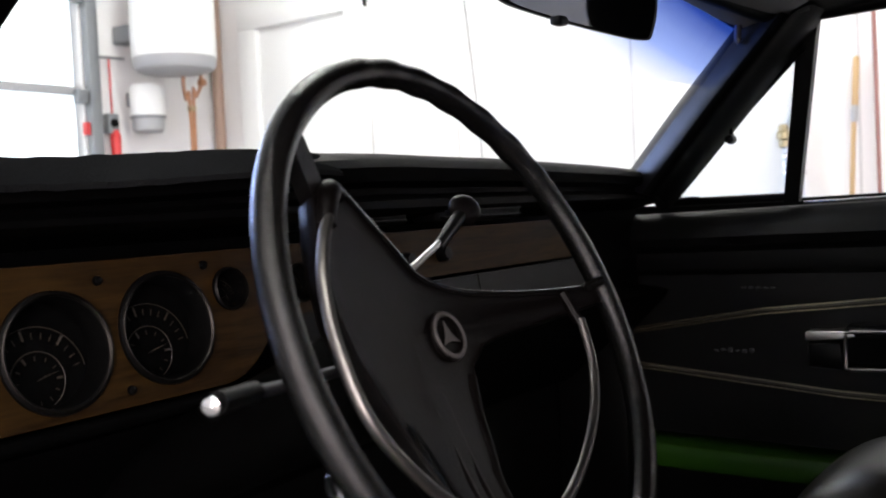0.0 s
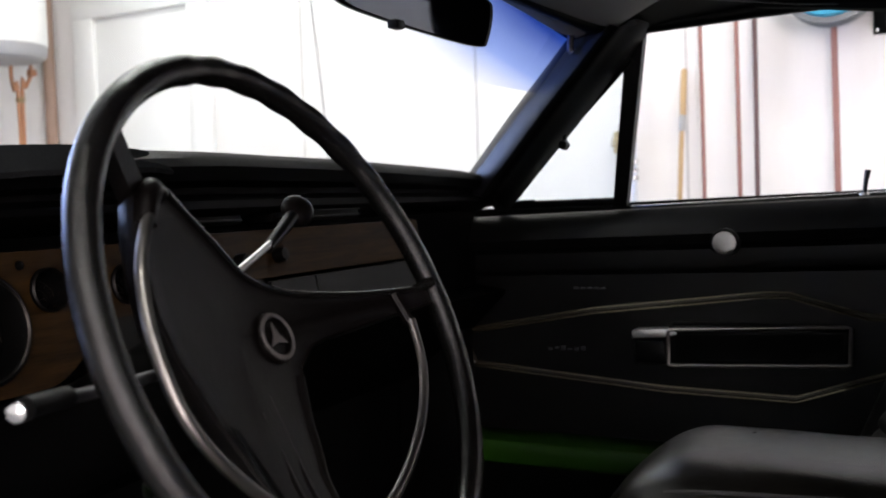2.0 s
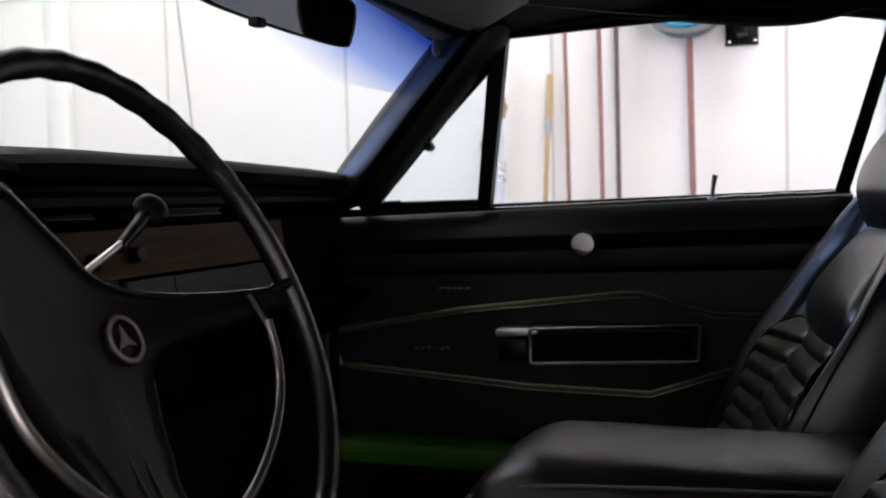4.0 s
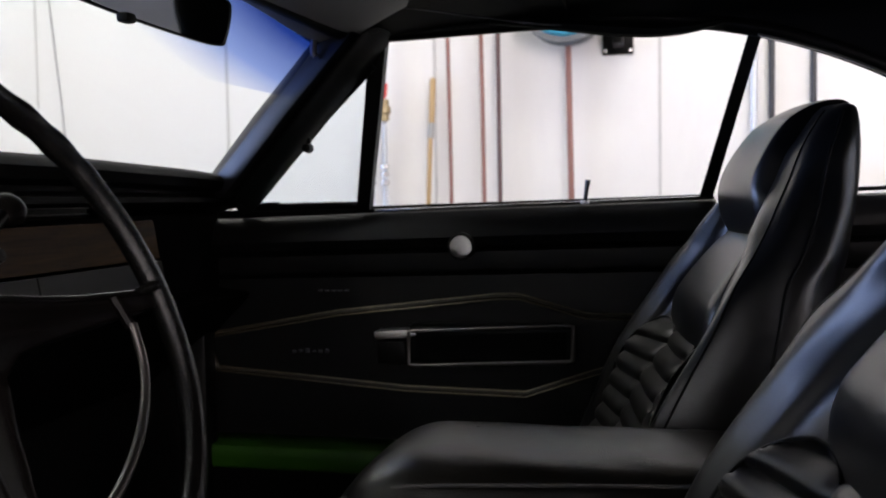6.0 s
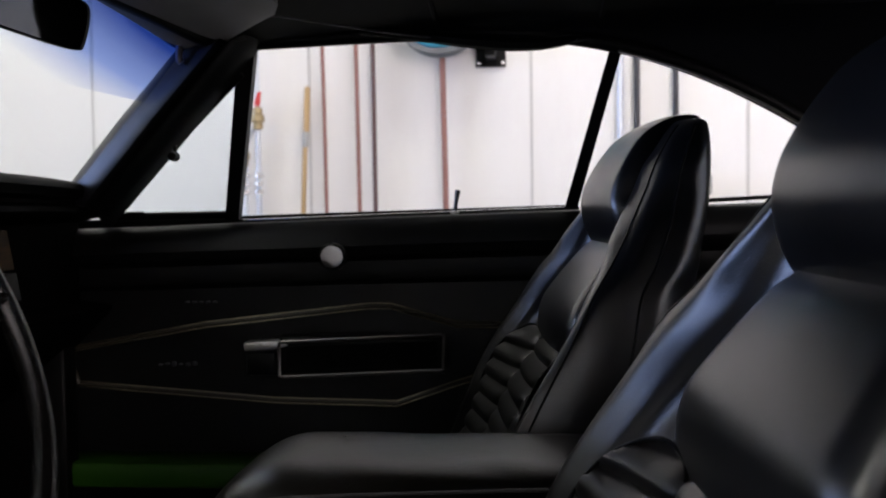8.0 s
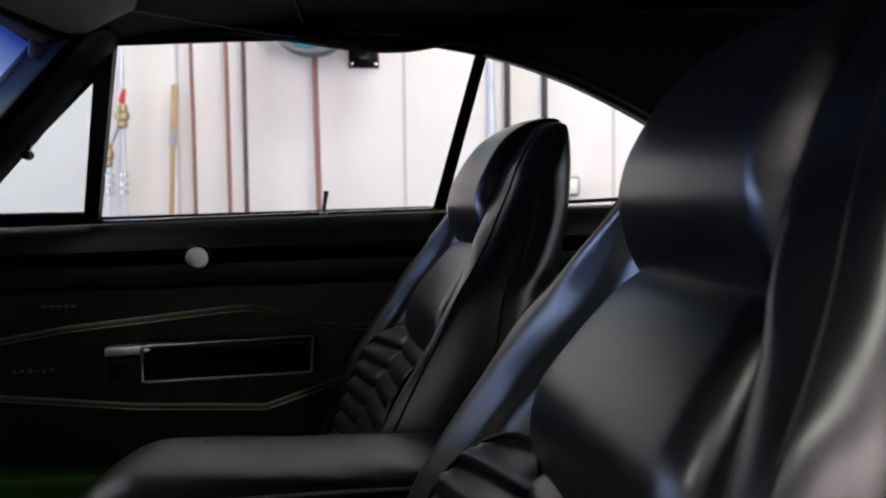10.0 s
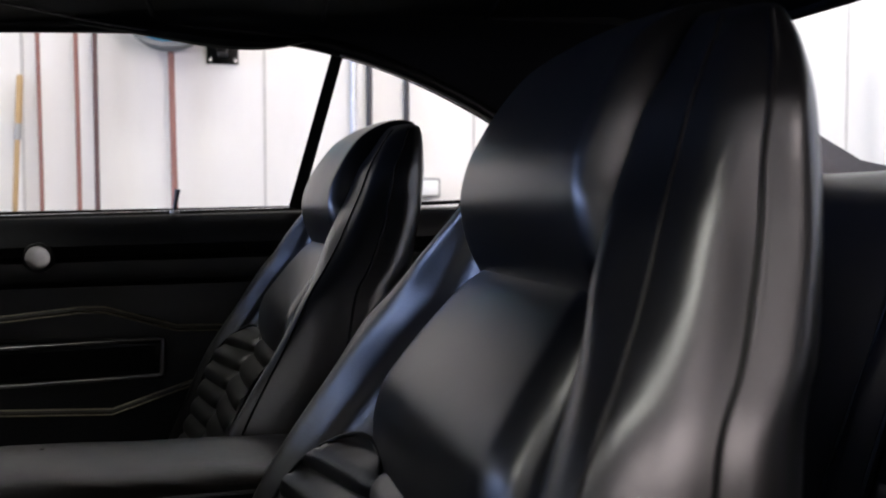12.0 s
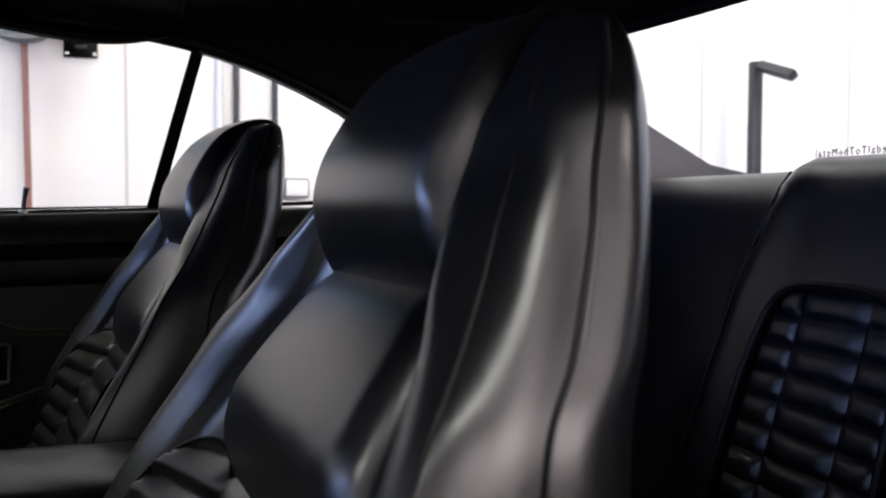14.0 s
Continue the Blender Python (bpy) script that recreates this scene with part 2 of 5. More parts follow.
def part(name, bm, material, parent, label="", smooth=True):
    """One mesh object under a thing or a part; the bmesh is in world coordinates."""
    ob = new(name, mesh_of(name, bm, material, smooth))
    if parent is not None:
        ob.parent = parent
        base = Vector((0, 0, 0))
        p = parent
        while p is not None:
            base += p.location
            p = p.parent
        ob.location = -base
    if label:
        ob["label"] = label
    return ob


def solo(name, bm, material, label, category, group="", kind="", smooth=True):
    return tagged(part(name, bm, material, None, "", smooth), label, category, group, kind)


def box(x0, x1, y0, y1, z0, z1, bevel=0.0, seg=2, bm=None, m=None):
    out = bm or bmesh.new()
    made = bmesh.ops.create_cube(out, size=1.0)["verts"]
    for v in made:
        v.co = Vector(((x0 + x1) / 2 + v.co.x * (x1 - x0), (y0 + y1) / 2 + v.co.y * (y1 - y0), (z0 + z1) / 2 + v.co.z * (z1 - z0)))
    if bevel:
        edges = list({e for v in made for e in v.link_edges})
        made = bmesh.ops.bevel(out, geom=edges, offset=bevel, segments=seg, affect="EDGES", profile=0.5)["verts"]
    if m is not None:
        bmesh.ops.transform(out, matrix=m, verts=list({v for v in made}))
    return out


def smooth_path(points, n=8, closed=False):
    """Catmull-Rom through the points."""
    p = [Vector(q) for q in points]
    k = len(p)
    out = []
    for i in range(k if closed else k - 1):
        if closed:
            a, b, c, d = p[(i - 1) % k], p[i], p[(i + 1) % k], p[(i + 2) % k]
        else:
            a, b, c, d = p[max(i - 1, 0)], p[i], p[i + 1], p[min(i + 2, k - 1)]
        for j in range(n):
            t = j / n
            out.append(0.5 * (2 * b + (c - a) * t + (2 * a - 5 * b + 4 * c - d) * t * t + (3 * b - a - 3 * c + d) * t ** 3))
    if not closed:
        out.append(p[-1])
    return out


def tube(path, radius, sides=10, closed=False, bm=None, flat=1.0, up=(0, 0, 1)):
    """A round or flattened rod along a path; radius may be one number or one for each point."""
    out = bm or bmesh.new()
    p = [Vector(q) for q in path]
    k = len(p)
    rings = []
    side = None
    for i in range(k):
        d = (p[(i + 1) % k] - p[(i - 1) % k]) if closed else (p[min(i + 1, k - 1)] - p[max(i - 1, 0)])
        d.normalize()
        if side is None:
            side = d.cross(Vector(up))
            if side.length < 1e-3:
                side = d.cross(Vector((1, 0, 0)))
        side = (side - d * side.dot(d)).normalized()
        top = side.cross(d)
        r = radius if isinstance(radius, (int, float)) else radius[i]
        rings.append([out.verts.new(p[i] + side * math.cos(a) * r + top * math.sin(a) * r * flat) for a in [2 * math.pi * j / sides for j in range(sides)]])
    for i in range(k if closed else k - 1):
        r0, r1 = rings[i], rings[(i + 1) % k]
        for j in range(sides):
            out.faces.new((r0[j], r0[(j + 1) % sides], r1[(j + 1) % sides], r1[j]))
    if not closed:
        out.faces.new(rings[0])
        out.faces.new(rings[-1])
    return out


def loft(loops, cap=True, closed_loop=True, bm=None):
    out = bm or bmesh.new()
    rings = [[out.verts.new(q) for q in loop] for loop in loops]
    n = len(rings[0])
    for r0, r1 in zip(rings, rings[1:]):
        for j in range(n if closed_loop else n - 1):
            out.faces.new((r0[j], r0[(j + 1) % n], r1[(j + 1) % n], r1[j]))
    if cap and closed_loop:
        out.faces.new(rings[0])
        out.faces.new(rings[-1])
    return out


def lathe(profile, centre, axis, sides=32, bm=None, close=True):
    """Turns a profile of (radius, along) round an axis."""
    out = bm or bmesh.new()
    ax = Vector(axis).normalized()
    s = ax.orthogonal().normalized()
    t = ax.cross(s)
    c = Vector(centre)
    loops = [[c + ax * h + (s * math.cos(2 * math.pi * j / sides) + t * math.sin(2 * math.pi * j / sides)) * max(r, 1e-5) for j in range(sides)] for r, h in profile]
    return loft(loops, cap=close, bm=out)


def prism(outline, direction, bm=None, bevel=0.0):
    """A flat outline (list of points) pushed along a direction."""
    out = bm or bmesh.new()
    d = Vector(direction)
    a = [out.verts.new(Vector(q)) for q in outline]
    b = [out.verts.new(Vector(q) + d) for q in outline]
    faces = [out.faces.new(a), out.faces.new(list(reversed(b)))]
    n = len(a)
    for j in range(n):
        faces.append(out.faces.new((a[j], b[j], b[(j + 1) % n], a[(j + 1) % n])))
    if bevel:
        bmesh.ops.bevel(out, geom=list({e for f in faces for e in f.edges}), offset=bevel, segments=2, affect="EDGES", profile=0.5)
    return out


def sheet(rows, thick=0.0, way=(0, 0, 1)):
    """A surface through rows of points, given a thickness along a direction."""
    out = bmesh.new()
    n = len(rows[0])

    def lay(shift):
        return [[out.verts.new(Vector(q) + shift) for q in row] for row in rows]

    top = lay(Vector((0, 0, 0)))
    for r0, r1 in zip(top, top[1:]):
        for j in range(n - 1):
            out.faces.new((r0[j], r0[j + 1], r1[j + 1], r1[j]))
    if thick:
        low = lay(Vector(way) * thick)
        for r0, r1 in zip(low, low[1:]):
            for j in range(n - 1):
                out.faces.new((r0[j], r1[j], r1[j + 1], r0[j + 1]))
        for j in range(n - 1):
            out.faces.new((top[0][j], low[0][j], low[0][j + 1], top[0][j + 1]))
            out.faces.new((top[-1][j], top[-1][j + 1], low[-1][j + 1], low[-1][j]))
        for i in range(len(rows) - 1):
            out.faces.new((top[i][0], top[i + 1][0], low[i + 1][0], low[i][0]))
            out.faces.new((top[i][-1], low[i][-1], low[i + 1][-1], top[i + 1][-1]))
    return out


def lerp(v, xs, ys):
    return float(np.interp(v, xs, ys))


MID = 0.945  # the car's middle plane


def mirrored(points):
    return [(x, 2 * MID - y, z) for x, y, z in points]


# ---- the garage ----
X0, X1, Y0, Y1 = -4.7, 3.9, -3.4, 4.1
solo("floor", box(X0 - 0.2, X1 + 0.2, Y0 - 0.2, Y1 + 0.2, -0.12, 0.0), CONCRETE, "grey concrete garage floor under the car", "floor", kind="structure")
solo("ceiling", box(X0 - 0.2, X1 + 0.2, Y0 - 0.2, Y1 + 0.2, CEIL, CEIL + 0.12), CEILING, "plain white garage ceiling", "ceiling", kind="structure")
wall_side = solo("wall_side", box(X0 - 0.2, X1 + 0.2, Y1, Y1 + 0.15, 0, CEIL), WALL, "white panelled garage wall beside the passenger door", "wall", kind="structure")
wall_rear = solo("wall_rear", box(X1, X1 + 0.15, Y0 - 0.2, Y1, 0, CEIL), WALL, "white panelled garage wall behind the car", "wall", kind="structure")
# the gap in this unseen wall and the glowing sheet behind it are added for side light
wc = bmesh.new()
box(X0 - 0.2, 1.88, Y0 - 0.15, Y0, 0, CEIL, bm=wc)
box(3.65, X1, Y0 - 0.15, Y0, 0, CEIL, bm=wc)
box(1.88, 3.65, Y0 - 0.15, Y0, 3.3, CEIL, bm=wc)
solo("backdrop", box(-1.6, 4.6, Y0 - 0.9, Y0 - 0.85, -0.1, 4.2), DAY, "added glowing sheet behind an unseen gap in the wall", "backdrop", kind="structure")
solo("wall_camera_side", wc, WALL, "plain white garage wall", "wall", kind="structure")
wf = bmesh.new()
box(X0 - 0.15, X0, 3.15, Y1, 0, CEIL, bm=wf)
box(X0 - 0.15, X0, Y0, -2.6, 0, CEIL, bm=wf)
box(X0 - 0.15, X0, -2.6, 3.15, 2.75, CEIL, bm=wf)
solo("wall_front", wf, WALL, "white garage wall round the wide door opening", "wall", kind="structure")
for sx in (-2.845, -1.866, -0.890, 0.068, 0.967, 1.865, 2.763, 3.645):
    part("panel_joint", box(sx - 0.006, sx + 0.006, Y1 - 0.004, Y1 + 0.01, 0, CEIL), SEAM, wall_side)
for sy in (4.40 - 1.22, 4.40 - 2.44, 0.74):
    part("panel_joint", box(X1 - 0.004, X1 + 0.01, sy - 0.006, sy + 0.006, 0, CEIL), SEAM, wall_rear)
part("panel_joint", box(X1 - 0.004, X1 + 0.01, 4.05, 4.062, 0, CEIL), SEAM, wall_rear)

# glazed sectional garage door
gd = thing("garage_door", "white glazed sectional garage door with steel track", "garage door", kind="structure")
for k in range(5):
    z0 = 0.0 + k * 0.55
    for r in range(4):
        y0 = -2.6 + r * 1.43
        part("frame", box(X0 - 0.06, X0 - 0.02, y0, y0 + 0.05, z0, z0 + 0.55, 0.004), WHITE, gd)
        part("pane", box(X0 - 0.05, X0 - 0.035, y0 + 0.05, y0 + 1.43, z0 + 0.05, z0 + 0.55), DAY, gd, "bright daylit pane")
    part("rail", box(X0 - 0.06, X0 - 0.015, -2.6, 3.15, z0, z0 + 0.05, 0.004), TAPE, gd)
part("track", box(X0 + 0.0, X0 + 0.06, 3.16, 3.23, 0, 2.8, 0.006), GREY, gd, "grey steel track")
for k in range(5):
    part("hinge", box(X0 + 0.002, X0 + 0.05, 3.09, 3.155, 0.5 + k * 0.55, 0.58 + k * 0.55, 0.006), GREY, gd)

# ceiling strip lights
first = None
for lx, ly in LAMP_PLACES:
    if first is None:
        first = thing("strip_light", "long white fluorescent strip light under the ceiling", "ceiling light", group="strip lights", at=(lx, ly, CEIL))
        part("housing", box(lx - 0.8, lx + 0.8, ly - 0.17, ly + 0.17, CEIL - 0.08, CEIL, 0.01), WHITE, first)
        part("diffuser", box(lx - 0.77, lx + 0.77, ly - 0.14, ly + 0.14, CEIL - 0.105, CEIL - 0.08, 0.008), GLOW_TUBE, first, "glowing diffuser")
    else:
        copy_thing(first, pose(lx, ly, CEIL))

# white door in the side wall, near the front corner
sd = thing("door_1", "plain white side door in a white frame", "door", kind="structure")
part("frame", box(-4.42, -4.26, Y1 - 0.05, Y1, 0, 2.16, 0.008), WHITE, sd)
part("frame", box(-3.56, -3.42, Y1 - 0.05, Y1, 0, 2.16, 0.008), WHITE, sd)
part("lintel", box(-4.42, -3.42, Y1 - 0.052, Y1, 2.06, 2.2, 0.008), WHITE, sd)
part("leaf", box(-4.26, -3.56, Y1 - 0.025, Y1, 0.01, 2.06, 0.004), WHITE, sd)
part("handle", tube([(-3.62, Y1 - 0.03, 1.02), (-3.62, Y1 - 0.07, 1.02), (-3.74, Y1 - 0.07, 1.02)], 0.009), CHROME, sd)

# water heater and the fittings in the corner
wh = thing("water_heater", "white cylindrical water heater on the wall", "water heater")
HX, HY = -4.40, 3.55
part("tank", lathe([(0.227, 1.845), (0.235, 1.855), (0.235, 2.75), (0.20, 2.82), (0.01, 2.84)], (HX, HY, 0), (0, 0, 1), 40), WHITE, wh)
part("band", lathe([(0.01, 1.768), (0.17, 1.772), (0.215, 1.785), (0.230, 1.81), (0.233, 1.85)], (HX, HY, 0), (0, 0, 1), 40), TAPE, wh, "grey lower cap")
part("bracket", box(-4.7, -4.55, HY - 0.19, HY + 0.19, 1.95, 2.05, 0.01), GREY, wh)
part("pipe", tube(smooth_path([(-4.47, 3.666, 1.80), (-4.48, 3.668, 1.72), (-4.50, 3.70, 1.64), (-4.50, 3.725, 1.58), (-4.50, 3.725, 0.3)]), 0.010), COPPER, wh, "copper pipe")
part("pipe", tube(smooth_path([(-4.47, 3.79, 1.80), (-4.48, 3.797, 1.73), (-4.50, 3.775, 1.66), (-4.50, 3.752, 1.60), (-4.50, 3.750, 0.3)]), 0.010), COPPER, wh, "copper pipe")
part("valve", box(-4.52, -4.48, 3.715, 3.76, 1.575, 1.605, 0.010), BRASS, wh)
part("safety_valve", box(-4.49, -4.45, 3.775, 3.82, 1.725, 1.765, 0.010), COPPER, wh)
et = thing("expansion_tank", "small white expansion tank on the wall", "tank")
part("vessel", lathe([(0.093, 1.53), (0.097, 1.54), (0.097, 1.69), (0.085, 1.715), (0.01, 1.722)], (-4.56, 3.47, 0), (0, 0, 1), 28), WHITE, et)
part("foot", lathe([(0.01, 1.440), (0.07, 1.444), (0.088, 1.46), (0.094, 1.53)], (-4.56, 3.47, 0), (0, 0, 1), 28), TAPE, et, "pale grey lower half")
part("bracket", box(-4.7, -4.63, 3.43, 3.51, 1.60, 1.68, 0.005), GREY, et)
part("ring", lathe([(0.097, 1.525), (0.101, 1.528), (0.101, 1.536), (0.097, 1.540)], (-4.56, 3.47, 0), (0, 0, 1), 28), GREY, et)
solo("wall_pipe", tube([(-4.62, 4.05, 0), (-4.62, 4.05, CEIL)], 0.035, 14), BROWN, "brown vertical pipe in the corner of the garage", "pipe")
fx = thing("air_line", "thin red air line with a black fitting on the wall", "air line")
part("line", tube([(-4.66, 3.305, 1.20), (-4.66, 3.30, 1.86)], 0.006, 8), RED, fx)
part("fitting", box(-4.70, -4.64, 3.265, 3.335, 1.44, 1.555, 0.01), GREY, fx)
part("gauge_face", lathe([(0.001, 0.012), (0.022, 0.011), (0.026, 0.0)], (-4.64, 3.30, 1.50), (1, 0, 0), 20), BLACK, fx)
part("filter", lathe([(0.005, 1.30), (0.028, 1.31), (0.03, 1.42), (0.02, 1.46)], (-4.65, 3.31, 0), (0, 0, 1), 16), RED, fx)
part("cross_pipe", tube([(-4.66, 3.22, 1.865), (-4.66, 3.40, 1.87)], 0.008, 8), GREY, fx)
solo("wall_switch", box(-4.7, -4.66, 3.135, 3.185, 1.43, 1.50, 0.006), RED, "small red switch beside the garage door", "switch")

# hose reel and the things along the side wall
hr = thing("hose_reel", "dark hose reel with a blue centre on the wall", "hose reel")
RC = (-0.31, Y1 - 0.13, 1.76)
part("drum", lathe([(0.05, -0.06), (0.19, -0.06), (0.19, -0.05), (0.13, -0.04), (0.13, 0.04), (0.19, 0.05), (0.19, 0.06), (0.05, 0.06)], RC, (0, 1, 0), 40), GREY, hr)
part("hub_cover", lathe([(0.005, -0.095), (0.10, -0.092), (0.16, -0.080), (0.168, -0.062)], RC, (0, 1, 0), 36), BLUE, hr, "blue round cover")
part("coil", lathe([(0.125, -0.045), (0.165, -0.03), (0.17, 0.0), (0.165, 0.03), (0.125, 0.045)], RC, (0, 1, 0), 36), BLACK, hr)
part("wall_plate", box(-0.40, -0.22, Y1 - 0.07, Y1, 1.66, 1.88, 0.008), GREY, hr)
wb = thing("wall_bracket", "black steel bracket screwed to the wall", "bracket")
part("plate", box(-0.166, -0.038, Y1 - 0.015, Y1, 1.535, 1.70, 0.003), BLACK, wb)
part("arm", box(-0.118, -0.078, Y1 - 0.17, Y1 - 0.015, 1.56, 1.68, 0.003), BLACK, wb)
for bx, bz in ((-0.152, 1.55), (-0.052, 1.55)):
    part("bolt", lathe([(0.001, -0.022), (0.007, -0.021), (0.008, -0.014)], (bx, Y1, bz), (0, 1, 0), 10), CHROME, wb)


def hanging_hose(x, r, mat, label, top=CEIL, bottom=0.02, sway=0.0):
    solo("hose", tube(smooth_path([(x, Y1 - 0.05, top), (x + sway * 0.4, Y1 - 0.05, 1.9), (x + sway, Y1 - 0.05, 1.2), (x + sway * 1.6, Y1 - 0.05, bottom)], 6), r, 10), mat, label, "hose", group="hanging hoses")


solo("wall_cable", tube(smooth_path([(-2.785, Y1 - 0.006, 2.12), (-2.766, Y1 - 0.006, 1.918), (-2.745, Y1 - 0.006, 1.704), (-2.709, Y1 - 0.006, 1.315), (-2.70, Y1 - 0.006, 0.95)]), 0.004, 6), TAPE, "thin grey cable hanging on the white wall", "cable")
hanging_hose(-0.826, 0.0085, HOSE, "thin red rubber hose hanging on the wall", sway=0.012)
hanging_hose(-0.680, 0.0095, HOSE, "red rubber hose hanging on the white wall", sway=0.010)
hanging_hose(-0.604, 0.010, HOSE_DARK, "dark red hose hanging on the white wall", sway=0.004)
hanging_hose(-0.322, 0.013, HOSE, "thick red hose hanging from the reel", top=1.64, sway=0.022)
br = thing("broom", "wooden broom leaning upside on the wall", "broom")
part("handle", tube([(-0.8898, Y1 - 0.035, 1.470), (-0.8905, Y1 - 0.035, 1.462), (-0.8990, Y1 - 0.037, 1.27), (-0.905, Y1 - 0.038, 1.20), (-0.955, Y1 - 0.05, 0.05)], [0.006, 0.0125, 0.0135, 0.0105, 0.0105], 14), BROOM_WOOD, br)
part("tape", tube([(-0.8990, Y1 - 0.037, 1.275), (-0.9035, Y1 - 0.038, 1.21)], 0.0145, 14), TAPE, br, "grey tape round the handle")
part("head", box(-1.06, -0.80, Y1 - 0.09, Y1 - 0.02, 0.0, 0.06, 0.01), BROOM_WOOD, br)
vp = thing("valve_pipes", "two galvanised pipes with brass valves", "pipes")
part("pipe", tube([(-1.167, Y1 - 0.05, 0.0), (-1.167, Y1 - 0.05, 1.22)], 0.012), GALV, vp)
part("pipe", tube([(-1.108, Y1 - 0.05, 0.0), (-1.108, Y1 - 0.05, CEIL)], 0.012), GALV, vp)
part("link", tube([(-1.17, Y1 - 0.06, 1.19), (-1.11, Y1 - 0.06, 1.33)], 0.010), GALV, vp)
for vx, vz in ((-1.105, 1.335), (-1.172, 1.175)):
    part("valve", lathe([(0.008, -0.05), (0.022, -0.045), (0.022, -0.02), (0.030, -0.012), (0.030, 0.012), (0.022, 0.02), (0.022, 0.045), (0.008, 0.05)], (vx, Y1 - 0.06, vz), (0, 0, 1), 14), BRASS, vp)
part("lever", tube([(-1.100, Y1 - 0.09, 1.385), (-1.096, Y1 - 0.09, 1.40), (-1.085, Y1 - 0.09, 1.445)], [0.011, 0.013, 0.007], 10), RED, vp, "red valve lever")
for vx in (-1.167, -1.108):
    for vz in (1.02, 1.055, 1.09):
        part("coupling", lathe([(0.012, -0.012), (0.019, -0.006), (0.019, 0.006), (0.012, 0.012)], (vx, Y1 - 0.05, vz), (0, 0, 1), 12), CHROME, vp)
for px, pr, mat, lab in ((0.44, 0.014, GALV, "pale blue-grey conduit on the wall"), (0.508, 0.013, DARK_METAL, "dark steel pipe on the wall"), (0.667, 0.013, DARK_METAL, "dark steel pipe on the wall")):
    solo("wall_pipe", tube([(px, Y1 - 0.03, 0), (px - 0.004, Y1 - 0.03, CEIL)], pr, 12), mat, lab, "pipe", group="wall pipes")
ub = thing("wall_unit", "small grey unit on the side wall", "unit")
part("case", box(0.69, 0.80, Y1 - 0.12, Y1, 0.98, 1.065, 0.012), GREY, ub)
part("cover", box(0.70, 0.79, Y1 - 0.13, Y1 - 0.12, 0.99, 1.055, 0.006), WHITE, ub)

# dark steel post with a short arm behind the car
lp = thing("steel_post", "dark grey square steel post with a short arm", "post")
part("column", box(2.860, 2.910, 3.815, 3.865, 0, 1.635, 0.005), DARK_METAL, lp)
part("arm", tube([(2.88, 3.80, 1.61), (2.88, 3.56, 1.535)], 0.028, 4), DARK_METAL, lp)
part("foot", box(2.77, 3.00, 3.72, 3.96, 0, 0.012, 0.003), GREY, lp)

# ---- the car's body ----
car = thing("car_body", "bright green two-door hardtop car body with black interior trim", "car")


# floor pan and tunnel
part("floor_pan", box(-0.95, 1.25, 0.26, 1.70, 0.20, 0.235), FLOOR_CARPET, car, "black carpeted floor")
part("tunnel", box(-0.95, 0.9, 0.84, 1.12, 0.235, 0.40, 0.05, 3), FLOOR_CARPET, car, "black carpeted tunnel")
part("firewall", box(-0.98, -0.93, 0.20, 1.76, 0.20, 0.95), BLACK, car)


# windscreen pillars: bottom to top; a rounded glossy garnish from the glass edge to the vent window
def pillar(f, inner):
    loops = []
    for t in [i / 12 for i in range(13)]:
        gx, gy, gz = lerp(t, [0, 1], [-0.735, -0.470]), lerp(t, [0, 1], [1.565, 1.492]), lerp(t, [0, 0.5, 1], [0.965, 1.100, 1.226])
        ox, oy, oz = lerp(t, [0, 1], [-0.700, -0.392]), lerp(t, [0, 1], [1.680, 1.590]), lerp(t, [0, 0.5, 1], [0.925, 1.072, 1.226])
        face = [(gx, gy, gz), (gx + 0.016, gy - 0.008, gz - 0.003), (gx + 0.032, gy - 0.015, gz - 0.006), (gx + 0.046, gy - 0.018, gz - 0.010), (gx + 0.056, gy - 0.012, gz - 0.014), (gx * 0.6 + ox * 0.4 + 0.044, gy * 0.6 + oy * 0.4 - 0.030, gz * 0.6 + oz * 0.4), (gx * 0.25 + ox * 0.75 + 0.026, gy * 0.25 + oy * 0.75 - 0.026, gz * 0.25 + oz * 0.75), (ox + 0.006, oy - 0.006, oz)]
        line = list(smooth_path(face, 4))
        mid = Vector(((gx + ox) / 2 - 0.01, (gy + oy) / 2 + 0.03, (gz + oz) / 2))
        loop = line[:12] + [mid, Vector((gx - 0.04, gy + 0.05, gz))] if inner else line[11:] + [Vector((ox - 0.03, oy + 0.03, oz)), mid]
        loops.append(f([tuple(q) for q in loop]))
    return loft([[Vector(q) for q in loop] for loop in loops])


def driver_side(points):
    return [(x - 0.02, y - 0.04, z) for x, y, z in mirrored(points)]


for turn in (lambda p: p, driver_side):
    part("pillar_garnish", pillar(turn, True), PILLAR_PAINT, car, "glossy black pillar garnish")
    part("windscreen_pillar", pillar(turn, False), VINYL_SOFT, car, "black padded windscreen pillar")


# roof: outer skin and black headliner
def roof_z(x, y, drop=0.0):
    side = abs(y - MID) / 0.635
    front = max(0.0, (-0.20 - x) / 0.30)
    back = max(0.0, (x - 0.45) / 0.45)
    return 1.285 - 0.05 * side ** 2.4 - 0.030 * front ** 1.6 - 0.022 * back ** 1.6 - drop


xs = [-0.50 + 1.42 * i / 28 for i in range(29)]
ys = [MID - 0.635 + 1.27 * j / 24 for j in range(25)]


def roof_x(x, y):
    """The header bows forward in the middle, the rear edge backward."""
    bow = 1 - (abs(y - MID) / 0.635) ** 2
    k = (x + 0.50) / 1.42
    return x - 0.05 * bow * (1 - k) + (0.10 * bow - 0.10) * k ** 3


